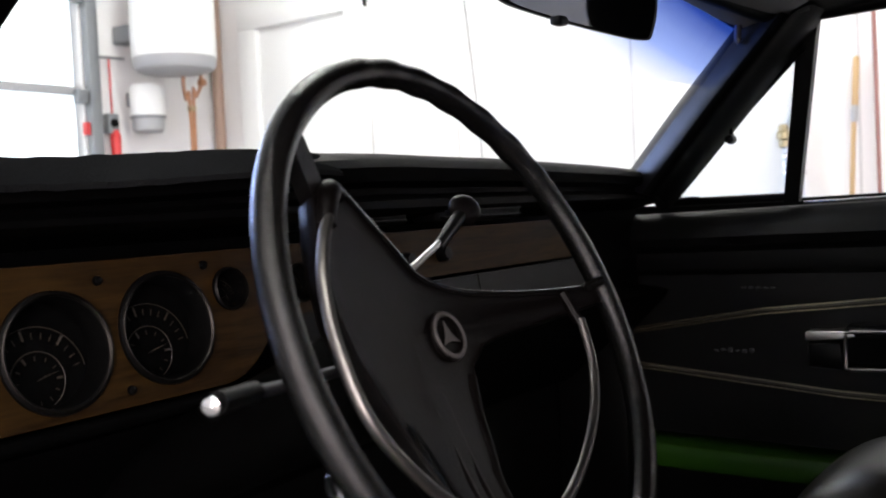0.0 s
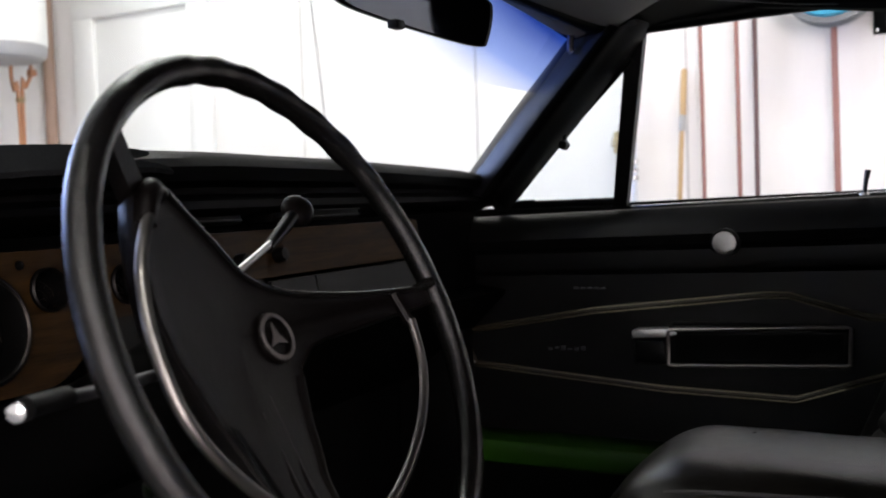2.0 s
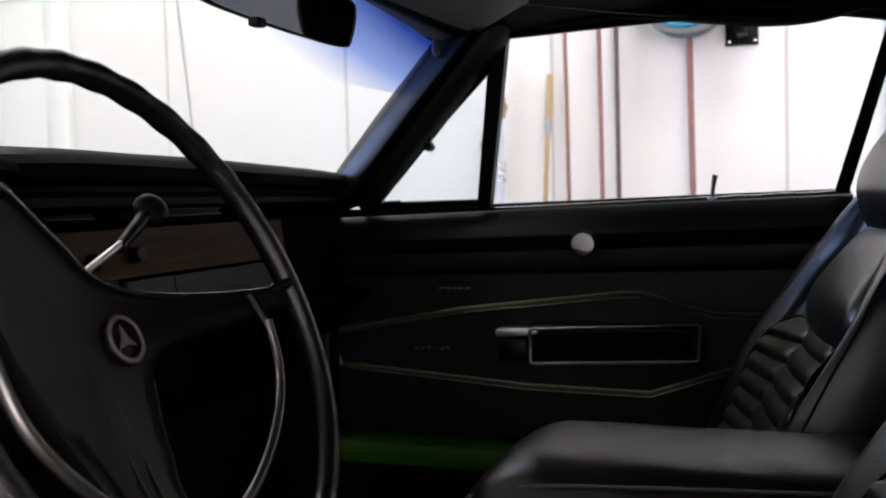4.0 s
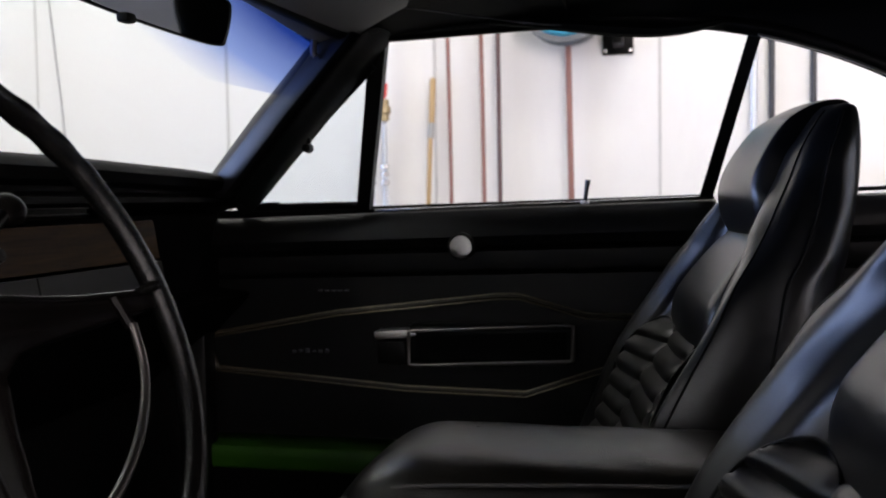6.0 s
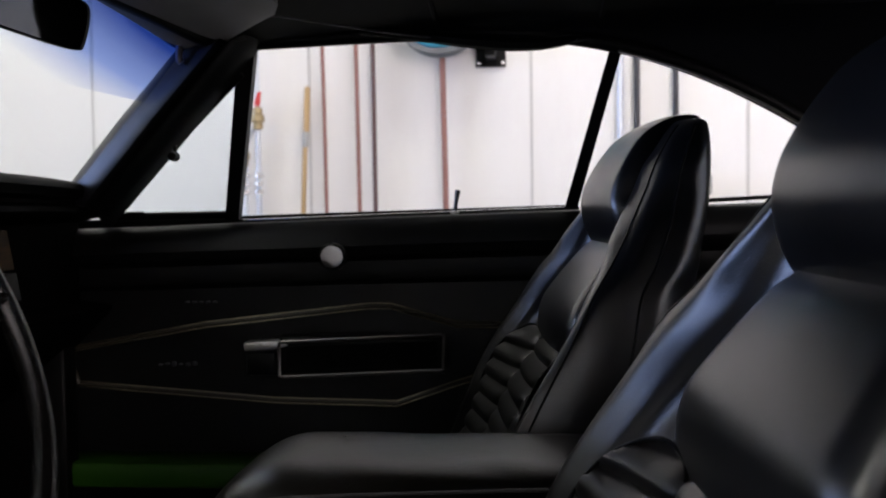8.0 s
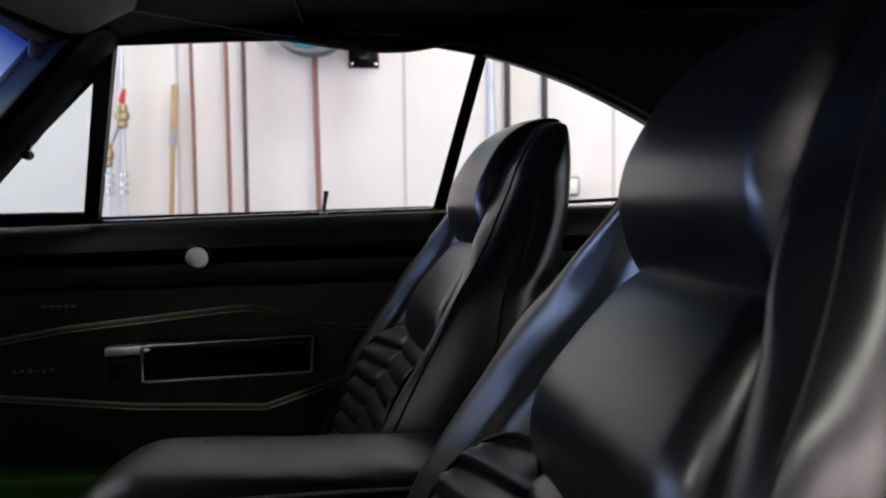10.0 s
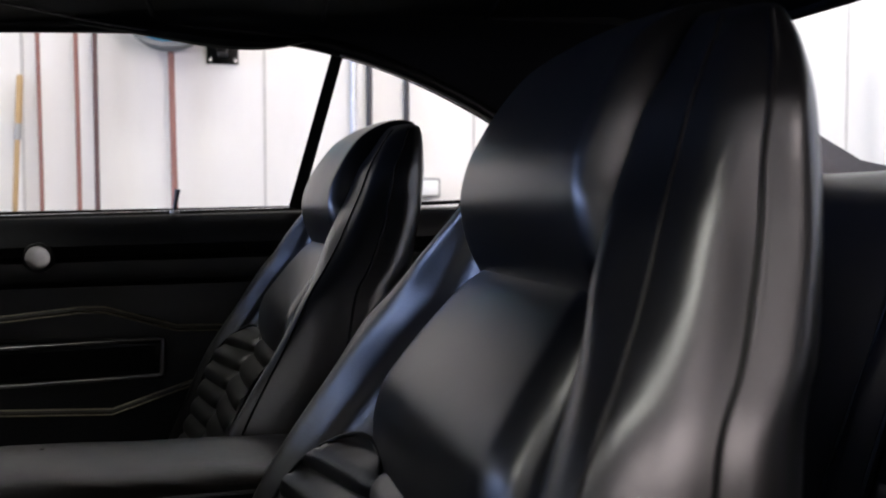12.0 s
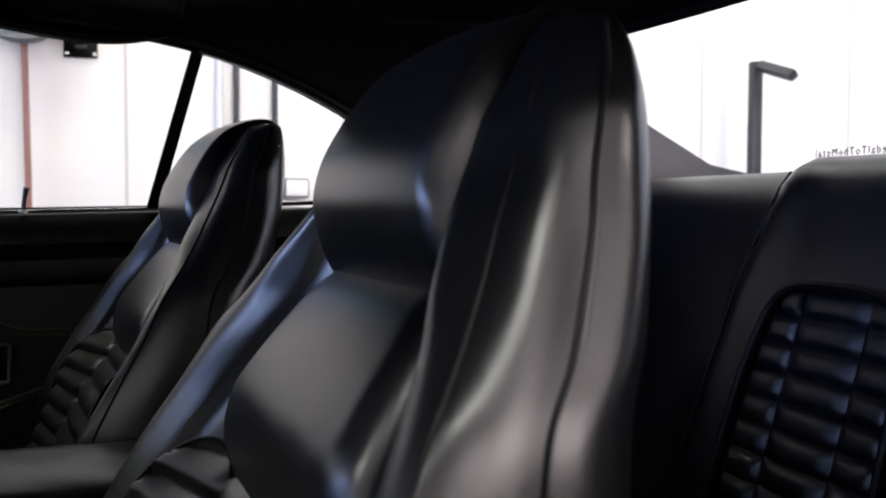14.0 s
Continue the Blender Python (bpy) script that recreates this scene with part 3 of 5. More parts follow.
part("headliner", sheet([[(roof_x(x, y), y, roof_z(x, y)) for y in ys] for x in xs], 0.012), LINER, car, "black perforated headliner")
part("roof_skin", sheet([[(roof_x(x, y) + 0.01, MID + (y - MID) * 1.06, roof_z(x, y) + 0.035) for y in ys] for x in xs], 0.012), GREEN, car, "bright green steel roof")
for i in range(1, 5):
    bx = -0.35 + 0.26 * i
    part("headliner_seam", tube([(bx, y, roof_z(bx, y) - 0.002) for y in ys[1:-1]], 0.004, 6), LINER, car)


# roof rail over the side windows: runs from the pillar back and down round the quarter window
RAIL = [(-0.46, 1.575, 1.226), (-0.365, 1.580, 1.229), (-0.173, 1.580, 1.234), (-0.02, 1.580, 1.233), (0.10, 1.580, 1.225), (0.20, 1.580, 1.207), (0.285, 1.583, 1.182), (0.37, 1.588, 1.148), (0.46, 1.597, 1.103), (0.56, 1.612, 1.045), (0.66, 1.635, 0.995)]
part("roof_rail", tube(smooth_path(RAIL, 4), 0.014, 10), BLACK, car, "black roof rail")
part("roof_rail", tube(smooth_path(mirrored(RAIL), 4), 0.014, 10), BLACK, car, "black roof rail")
WELT = [(x, y - 0.012, z - 0.012) for x, y, z in RAIL[5:]]
part("window_edge", tube(smooth_path(WELT, 4), 0.0025, 6), BRUSHED, car, "thin bright window edge")
# seal that sags under the rail
SEAL = [(-0.22, 1.562, 1.236), (-0.10, 1.558, 1.224), (0.00, 1.557, 1.212), (0.08, 1.560, 1.209), (0.15, 1.566, 1.218)]
part("window_seal", tube(smooth_path(SEAL, 6), [0.004 + 0.009 * math.sin(math.pi * i / 24) for i in range(25)], 8), BLACK, car, "black rubber seal sagging from the rail")


part("headliner_edge", tube(smooth_path([(-0.42, 1.40, 1.246), (-0.335, 1.44, 1.243), (-0.25, 1.49, 1.236), (-0.17, 1.53, 1.228), (-0.10, 1.55, 1.222), (0.0, 1.555, 1.214)], 6), 0.0016, 6), DARK_METAL, car, "thin grey headliner edge")


# sail panel behind the quarter window, up to the rear window's edge
def sail(f):
    a = smooth_path([(-0.05, 1.575, 1.228), (0.20, 1.575, 1.214), (0.285, 1.578, 1.186), (0.37, 1.583, 1.152), (0.46, 1.592, 1.107), (0.56, 1.607, 1.049), (0.66, 1.630, 0.985)], 4)
    b = smooth_path([(-0.05, 1.50, 1.250), (0.30, 1.50, 1.248), (0.50, 1.48, 1.243), (0.66, 1.45, 1.232), (0.76, 1.47, 1.190), (0.86, 1.53, 1.11), (0.98, 1.60, 0.985)], 4)
    rows = []
    for k in range(7):
        t = k / 6
        row = []
        for p, q in zip(a, b):
            v = p.lerp(q, t)
            v.y += 0.035 * math.sin(math.pi * t) * 0.5
            row.append(tuple(v))
        rows.append(f(row))
    return sheet(rows, 0.02, (0.2, 0, 0.6))


part("sail_panel", sail(lambda p: p), LINER, car, "black trimmed roof pillar")
part("sail_panel", sail(mirrored), LINER, car, "black trimmed roof pillar")


# buttresses outside the rear window
def buttress(f):
    o = [(0.55, 1.66, 1.23), (0.85, 1.70, 1.235), (1.095, 1.72, 1.119), (1.25, 1.73, 1.032), (1.9, 1.76, 0.93), (1.9, 1.76, 0.85), (0.55, 1.70, 0.85)]
    return prism(f(o), (0, 0.06 if f(o)[0][1] > MID else -0.06, 0), bevel=0.008)


part("buttress", buttress(lambda p: p), DARK_METAL, car, "dark roof buttress beside the rear window")
part("buttress", buttress(mirrored), DARK_METAL, car, "dark roof buttress beside the rear window")

# belt line: inner door panels, quarter panels, outer skin
PY = 1.70


def door_inner(f, x0, x1):
    """A trimmed panel with a padded top roll, two stepped bands and a flat lower field."""
    prof = [(1.735, 0.917), (1.696, 0.9245), (1.686, 0.921), (1.678, 0.911), (1.670, 0.893), (1.666, 0.876), (1.674, 0.860), (1.684, 0.856), (1.690, 0.848), (1.688, 0.818), (1.692, 0.812), (1.700, 0.806), (1.702, 0.62), (1.706, 0.50), (1.740, 0.498), (1.745, 0.90)]
    n = 14
    loops = []
    for i in range(n + 1):
        x = x0 + (x1 - x0) * i / n
        lift = 0.016 * (x + 0.45) / 0.6
        loops.append([Vector(q) for q in f([(x, y, z + lift * max(0.0, (z - 0.5) / 0.43)) for y, z in prof])])
    return loft(loops)


pd = thing("passenger_door", "closed black vinyl door panel with gilt trim lines", "car door")
part("panel", door_inner(lambda p: p, -0.80, 0.145), DOOR_VINYL, pd)
part("sill", box(-0.86, 0.20, 1.655, 1.78, 0.444, 0.490, 0.008), GREEN, pd, "bright green painted lower door edge")
part("lower_panel", box(-0.86, 0.20, 1.66, 1.78, 0.33, 0.444), BLACK, pd)
part("outer_skin", box(-0.82, 0.145, 1.80, 1.84, 0.36, 0.92, 0.015), GREEN, pd, "green outer door skin")
part("shell", box(-0.81, 0.14, 1.745, 1.80, 0.40, 0.915), BLACK, pd)
part("belt_moulding", tube([(-0.46, 1.690, 0.9275), (0.02, 1.690, 0.9405), (0.142, 1.690, 0.9435)], 0.0030, 8), CHROME, pd, "thin chrome belt moulding")

part("glass_run", prism([(-0.80, 1.712, 0.88), (0.142, 1.712, 0.88), (0.142, 1.712, 0.949), (-0.46, 1.712, 0.9365), (-0.80, 1.712, 0.931)], (0, 0.022, 0)), BLACK, pd, "black felt strip along the glass")


def trim_line(points, parent, width=0.0050):
    """A dark strip between two fine gilt beads following a bent line on the door."""
    for k in (-1.0, -0.34, 0.0, 0.34, 1.0):
        path = [(x, PY - (0.0025 if k else 0.001), z + k * width) for x, z in points]
        dense = []
        for a, b in zip(path, path[1:]):
            dense += [Vector(a).lerp(Vector(b), t) for t in (0.0, 0.04, 0.5, 0.96)]
        dense.append(Vector(path[-1]))
        part("trim_bead" if k else "trim_strip", tube(dense, 0.0010 if k else 0.0040, 6, flat=1.0), GILT if k else KHAKI, parent)


trim_line([(-0.792, 0.693), (-0.537, 0.738), (-0.235, 0.771), (-0.195, 0.771), (-0.075, 0.737), (0.10, 0.735)], pd)
trim_line([(-0.783, 0.628), (-0.410, 0.599), (-0.185, 0.594), (-0.081, 0.630), (0.10, 0.690)], pd)
part("trim_end", tube([(-0.792, PY - 0.002, 0.693), (-0.795, PY - 0.002, 0.66), (-0.783, PY - 0.002, 0.628)], 0.005, 8), KHAKI, pd)
# armrest pull: chrome frame round a dark recess, handle at the front
ar = part("armrest", box(-0.395, -0.095, 1.665, 1.702, 0.652, 0.722, 0.010, 3), BLACK, pd, "black recessed armrest pull")
FR = [(-0.392, 0.648), (-0.098, 0.661), (-0.096, 0.724), (-0.392, 0.711)]
frp = []
for (ax, az), (bx, bz) in zip(FR, FR[1:] + FR[:1]):
    frp += [(ax + (bx - ax) * t, 1.662, az + (bz - az) * t) for t in (0.03, 0.5, 0.97)]
part("frame", tube(frp, 0.0034, 8, True), HORN, ar, "thin chrome frame")
part("recess", prism([(-0.38, 1.664, 0.659), (-0.108, 1.664, 0.670), (-0.108, 1.664, 0.713), (-0.38, 1.664, 0.702)], (0, 0.002, 0)), DIAL, ar)
part("handle", prism([(-0.457, 1.662, 0.694), (-0.457, 1.662, 0.709), (-0.39, 1.662, 0.713), (-0.375, 1.662, 0.704), (-0.40, 1.662, 0.697)], (0, 0.035, 0), bevel=0.003), SATIN, ar, "chrome door handle")
part("handle_bezel", prism([(-0.455, 1.668, 0.648), (-0.455, 1.668, 0.690), (-0.402, 1.668, 0.692), (-0.395, 1.668, 0.648)], (0, 0.03, 0), bevel=0.006), BLACK, ar)
# round chrome cap, lock button, script bars
cr = part("regulator_cap", lathe([(0.001, -0.0150), (0.010, -0.0148), (0.0190, -0.0142), (0.0218, -0.0130), (0.0225, 0.0)], (-0.292, 1.668, 0.863), (0, 1, 0), 48), CAP_METAL, pd, "round brushed metal cap")
part("cap_rim", lathe([(0.0226, -0.014), (0.0245, -0.012), (0.0245, 0.004), (0.0226, 0.006)], (-0.292, 1.668, 0.863), (0, 1, 0), 36), BLACK, cr)
lk = part("lock_button", tube([(-0.076, 1.684, 0.935), (-0.0735, 1.684, 0.957), (-0.0700, 1.684, 0.977)], [0.0036, 0.0036, 0.0048], 12), DARK_METAL, pd, "chrome lock button")
part("lock_collar", lathe([(0.004, 0.0), (0.008, 0.001), (0.008, 0.005), (0.004, 0.006)], (-0.076, 1.684, 0.935), (0, 0, 1), 14), BRUSHED, lk)
for k in range(6):
    part("script_bar", box(-0.630 + k * 0.013, -0.622 + k * 0.013, 1.697, 1.701, 0.661 + 0.002 * (k % 2), 0.665 + 0.002 * (k % 3), 0.001), DARK_METAL, pd)
for k in range(5):
    part("script_bar", box(-0.575 + k * 0.013, -0.567 + k * 0.013, 1.693, 1.700, 0.778, 0.781, 0.001), DARK_METAL, pd)

# quarter trim behind the door
part("quarter_trim", door_inner(lambda p: p, 0.155, 1.05), DOOR_VINYL, car, "black quarter trim panel")
part("quarter_trim", door_inner(mirrored, 0.46, 1.05), VINYL_SOFT, car, "black quarter trim panel")
part("quarter_sill", tube([(0.15, 1.690, 0.9450), (0.36, 1.688, 0.9535), (0.66, 1.685, 0.966)], 0.004, 8), CHROME, car, "chrome quarter window sill")

# vent window frame, post, quarter divider
vw = thing("vent_window", "triangular vent window in a black frame", "window", kind="structure")
part("post", loft([[Vector(q) for q in [(-0.489, 1.672, 0.93), (-0.464, 1.672, 0.93), (-0.464, 1.692, 0.93), (-0.489, 1.692, 0.93)]], [Vector(q) for q in [(-0.432, 1.588, 1.228), (-0.402, 1.588, 1.228), (-0.402, 1.608, 1.228), (-0.432, 1.608, 1.228)]]]), BLACK, vw)
part("bottom_rail", tube([(-0.72, 1.682, 0.936), (-0.47, 1.682, 0.938)], 0.008, 8), BLACK, vw)
part("slant_rail", tube([(-0.708, 1.683, 0.940), (-0.43, 1.600, 1.180)], 0.007, 8), BLACK, vw)
part("pane", prism([(-0.70, 1.682, 0.94), (-0.49, 1.682, 0.94), (-0.435, 1.600, 1.175)], (0, 0.004, 0)), GLASS, vw).visible_shadow = False
part("latch", lathe([(0.001, -0.016), (0.0075, -0.014), (0.009, 0.0), (0.006, 0.010)], (-0.551, 1.6, 1.040), (0, 1, 0), 14), BLACK, vw, "black latch knob")
part("latch_arm", tube([(-0.551, 1.6, 1.040), (-0.558, 1.620, 1.071)], 0.004, 8), BLACK, vw)
part("bright_sill", tube([(-0.675, 1.678, 0.9435), (-0.640, 1.678, 0.9440)], 0.003, 6), CHROME, vw)
qd = thing("quarter_divider", "slim black upright between door glass and quarter glass", "window frame", kind="structure")
part("bar", loft([[Vector(q) for q in [(0.117, 1.674, 0.945), (0.139, 1.674, 0.945), (0.139, 1.69, 0.945), (0.117, 1.69, 0.945)]], [Vector(q) for q in [(0.191, 1.576, 1.212), (0.211, 1.576, 1.212), (0.211, 1.592, 1.212), (0.191, 1.592, 1.212)]]]), BLACK, qd)

# outer body: flanks, sills, bonnet, wings, tail, wheels
def flank(f):
    z_top = lambda x: lerp(x, [-2.45, -0.9, 0.3, 1.3, 2.9], [0.86, 0.90, 0.91, 0.95, 0.88])
    rows = []
    for i in range(55):
        x = -2.45 + 5.35 * i / 54
        low = 0.28
        for wx in (-1.55, 1.42):
            if abs(x - wx) < 0.38:
                low = max(low, 0.33 + math.sqrt(max(0.0, 0.38 ** 2 - (x - wx) ** 2)))
        bulge = lerp(x, [-2.45, -2.0, 0, 1.4, 2.9], [0.78, 0.90, 0.92, 0.95, 0.84])
        rows.append(f([(x, MID + bulge - 0.06 * (k / 6 - 0.45) ** 2 * 4 * 0.6, low + (z_top(x) - low) * k / 6) for k in range(7)]))
    return rows


rows = flank(lambda p: p)
part("flank", sheet(rows, 0.02, (0, -1, 0)), GREEN, car, "green passenger side body panel")
rows = flank(mirrored)
part("front_wing", sheet(rows[:17], 0.02, (0, 1, 0)), GREEN, car, "green front wing")
part("rear_wing", sheet(rows[28:], 0.02, (0, 1, 0)), GREEN, car, "green rear wing")
part("door_sill", box(-0.95, 0.35, 0.06, 0.26, 0.24, 0.33, 0.02), GREEN, car, "green door sill")
part("door_sill", box(-0.95, 0.35, 1.70, 1.88, 0.24, 0.33, 0.02), GREEN, car, "green door sill")
part("bonnet", sheet([[(x, MID + s * 0.80, lerp(x, [-2.45, -1.0], [0.86, 0.93]) + 0.03 * (1 - s * s)) for s in [k / 8 - 1 for k in range(17)]] for x in [-2.45 + 1.50 * i / 12 for i in range(13)]], 0.02, (0, 0, -1)), GREEN, car, "green bonnet")
part("boot_lid", sheet([[(x, MID + s * 0.86, lerp(x, [1.55, 2.9], [0.90, 0.86]) + 0.02 * (1 - s * s)) for s in [k / 8 - 1 for k in range(17)]] for x in [1.55 + 1.35 * i / 10 for i in range(11)]], 0.02, (0, 0, -1)), GREEN, car, "green boot lid")
part("parcel_shelf", box(1.10, 1.60, 0.30, 1.66, 0.90, 0.92, 0.005), BLACK, car, "black parcel shelf")
part("nose", box(-2.50, -2.40, 0.12, 1.84, 0.40, 0.84, 0.03, 3), DARK_METAL, car, "dark grille")
part("bumper", tube(smooth_path([(-2.40, 0.10, 0.50), (-2.56, 0.3, 0.50), (-2.60, MID, 0.50), (-2.56, 1.66, 0.50), (-2.40, 1.86, 0.50)]), 0.06, 10), CHROME, car, "chrome bumper")
part("tail", box(2.82, 2.92, 0.16, 1.80, 0.40, 0.84, 0.03, 3), DARK_METAL, car, "dark tail panel")
part("bumper", tube(smooth_path([(2.80, 0.14, 0.50), (2.98, 0.3, 0.50), (3.02, MID, 0.50), (2.98, 1.66, 0.50), (2.80, 1.82, 0.50)]), 0.06, 10), CHROME, car, "chrome bumper")
for wx in (-1.55, 1.42):
    for wy, d in ((0.20, -1), (1.76, 1)):
        w = part("wheel", lathe([(0.05, -0.06), (0.18, -0.05), (0.185, 0.085), (0.05, 0.06)], (wx, wy, 0.335), (0, d, 0), 28), BRUSHED, car, "steel wheel")
        part("tyre", lathe([(0.19, -0.10), (0.30, -0.11), (0.332, -0.08), (0.335, 0.08), (0.30, 0.11), (0.19, 0.10)], (wx, wy, 0.335), (0, d, 0), 36, close=False), RUBBER, w, "black tyre")
part("cowl", box(-1.02, -0.90, 0.30, 1.66, 0.86, 0.965, 0.015), BLACK, car, "black cowl under the windscreen")

# driver's door, swung wide open ahead of the lens
dd = thing("driver_door", "green driver's door swung wide open", "car door", at=(-0.80, 0.14, 0))
hinge = Matrix.Translation((-0.80, 0.14, 0)) @ pose(0, 0, 0, 0, 0, -112)
for nm, dims, mat, bev in (("outer_skin", (0, 0.95, -0.03, 0.01, 0.36, 0.92), GREEN, 0.012), ("panel", (0.01, 0.94, 0.01, 0.11, 0.40, 0.93), VINYL_SOFT, 0.02), ("armrest", (0.40, 0.72, 0.11, 0.16, 0.64, 0.72), BLACK, 0.012)):
    part(nm, box(*dims, bev, m=hinge), mat, dd)
part("vent_frame", tube([hinge @ Vector(q) for q in ((0.08, 0.02, 0.93), (0.33, 0.02, 1.17), (0.30, 0.02, 0.93))], 0.008, 8), BLACK, dd)


# windscreen and rear window
def ws_point(u, v):
    """u across -1..1, v from base 0 to header 1."""
    bow = 1 - u * u
    x = lerp(v, [0, 1], [-0.735 - 0.20 * bow, -0.470 - 0.085 * bow])
    y = MID + u * lerp(v, [0, 1], [0.62, 0.55])
    z = lerp(v, [0, 1], [0.962 + 0.01 * bow, 1.226 + 0.035 * bow])
    return (x, y, z)


ws = thing("window_1", "windscreen glass with a blue shade band along the top", "windscreen", kind="structure")
us = [k / 12 - 1 for k in range(25)]
part("pane", sheet([[ws_point(u, v) for u in us] for v in [0.62 * i / 6 for i in range(7)]]), GLASS, ws).visible_shadow = False
part("shade_band", sheet([[ws_point(u, v) for u in us] for v in [0.62 + 0.38 * i / 6 for i in range(7)]]), BAND, ws, "blue tinted shade band").visible_shadow = False
part("header_trim", tube([Vector(ws_point(u, 1.0)) + Vector((0.022, 0, 0.004)) for u in us], 0.026, 12), BLACK, ws, "black header trim")
rw = thing("window_2", "wide curved rear window", "rear window", kind="structure")


def rear_point(u, v):
    bow = 1 - u * u
    return (lerp(v, [0, 1], [1.25 + 0.30 * bow, 0.80 + 0.12 * bow]), MID + u * lerp(v, [0, 1], [0.70, 0.535]), lerp(v, [0, 1], [0.93, 1.228 + 0.022 * bow]))


part("pane", sheet([[rear_point(u, v) for u in us] for v in [i / 8 for i in range(9)]]), GLASS, rw).visible_shadow = False
part("header_trim", tube([rear_point(u, 1.0) for u in us], 0.012, 8), BLACK, rw)

# ---- bucket seats ----
# half sections of the seat shell by height, from the middle of the front to the middle of the back:
# hollow, foot of the bolster, bolster, rim, welt behind the rim, side, stitched seam, rear corner, back
SHELL = [
    (0.34, (-0.09, 0), (-0.104, 0.184), (-0.132, 0.215), (-0.15, 0.246), (-0.135, 0.262), (-0.06, 0.268), (0.02, 0.268), (0.085, 0.255), (0.105, 0.19), (0.115, 0)),
    (0.5, (-0.034, 0), (-0.048, 0.184), (-0.076, 0.215), (-0.094, 0.246), (-0.082, 0.261), (-0.02, 0.267), (0.045, 0.267), (0.115, 0.255), (0.14, 0.19), (0.15, 0)),
    (0.64, (0.024, 0), (0.01, 0.182), (-0.018, 0.213), (-0.036, 0.244), (-0.024, 0.259), (0.03, 0.266), (0.085, 0.266), (0.148, 0.255), (0.174, 0.19), (0.184, 0)),
    (0.7, (0.048, 0), (0.0352, 0.186), (0.0072, 0.2184), (-0.0108, 0.2494), (0.0039, 0.256), (0.05, 0.265), (0.101, 0.264), (0.16, 0.252), (0.187, 0.19), (0.199, 0)),
    (0.75, (0.076, 0), (0.0644, 0.1799), (0.0364, 0.2138), (0.0184, 0.2448), (0.0288, 0.255), (0.068, 0.263), (0.113, 0.261), (0.165, 0.249), (0.196, 0.188), (0.211, 0)),
    (0.8, (0.108, 0), (0.098, 0.1632), (0.07, 0.199), (0.052, 0.23), (0.057, 0.248), (0.09, 0.2535), (0.126, 0.252), (0.17, 0.2425), (0.205, 0.184), (0.223, 0)),
    (0.85, (0.139, 0), (0.129, 0.1342), (0.101, 0.17), (0.083, 0.201), (0.084, 0.233), (0.11, 0.24), (0.138, 0.239), (0.176, 0.232), (0.216, 0.176), (0.242, 0)),
    (0.88, (0.158, 0), (0.1476, 0.1169), (0.1196, 0.1522), (0.1016, 0.1832), (0.1067, 0.213), (0.125, 0.227), (0.157, 0.225), (0.194, 0.2205), (0.225, 0.17), (0.253, 0)),
    (0.91, (0.16, 0), (0.1566, 0.1113), (0.1336, 0.1372), (0.1166, 0.1612), (0.1272, 0.193), (0.142, 0.211), (0.172, 0.21), (0.206, 0.2085), (0.232, 0.162), (0.265, 0)),
    (0.94, (0.175, 0), (0.168, 0.106), (0.149, 0.123), (0.136, 0.137), (0.145, 0.174), (0.156, 0.194), (0.185, 0.196), (0.215, 0.197), (0.24, 0.154), (0.274, 0)),
    (0.9709, (0.19, 0), (0.18, 0.103), (0.1656, 0.1108), (0.156, 0.116), (0.163, 0.156), (0.172, 0.178), (0.194, 0.184), (0.221, 0.186), (0.246, 0.146), (0.279, 0)),
    (1.0019, (0.205, 0), (0.195, 0.098), (0.1806, 0.1046), (0.171, 0.109), (0.177, 0.147), (0.185, 0.166), (0.203, 0.176), (0.225, 0.177), (0.251, 0.136), (0.282, 0)),
    (1.0228, (0.22, 0), (0.208, 0.093), (0.1954, 0.099), (0.187, 0.103), (0.19, 0.137), (0.197, 0.153), (0.214, 0.162), (0.232, 0.162), (0.254, 0.126), (0.282, 0)),
    (1.047, (0.235, 0), (0.224, 0.084), (0.2132, 0.0888), (0.206, 0.092), (0.209, 0.12), (0.214, 0.132), (0.227, 0.14), (0.24, 0.139), (0.257, 0.11), (0.281, 0)),
    (1.061, (0.242, 0), (0.236, 0.068), (0.2276, 0.0746), (0.222, 0.079), (0.227, 0.094), (0.234, 0.11), (0.239, 0.117), (0.246, 0.115), (0.259, 0.088), (0.278, 0)),
    (1.0675, (0.25, 0), (0.246, 0.03), (0.2436, 0.0336), (0.242, 0.036), (0.244, 0.042), (0.246, 0.049), (0.248, 0.052), (0.25, 0.051), (0.258, 0.04), (0.272, 0)),
]
LINES = [smooth_path([(row[k][0], row[k][1], row[0]) for row in SHELL], 5) for k in range(1, 11)]


def shell_ring(i):
    """The closed outline of the seat shell at step i of its height; the rim stands proud between two seams."""
    half = [line[i] for line in LINES]
    near = [Vector((p.x, -p.y, p.z)) for p in half[1:-1]]
    return smooth_path([tuple(p) for p in half + near[::-1]], 5, True)


def shell_line(k, z0, z1, side, out=0.0, shift=0.0):
    """A line up the shell along control k of its sections; shift moves it towards control k + 1."""
    path = []
    for i, p in enumerate(LINES[k]):
        if z0 <= p.z <= z1:
            q = p.lerp(LINES[k + 1][i], shift)
            away = Vector((q.x - LINES[9][i].x * 0.5 - LINES[0][i].x * 0.5, q.y, 0.0)).normalized()
            path.append(Vector((q.x + away.x * out, side * (q.y + away.y * out), q.z)))
    return path


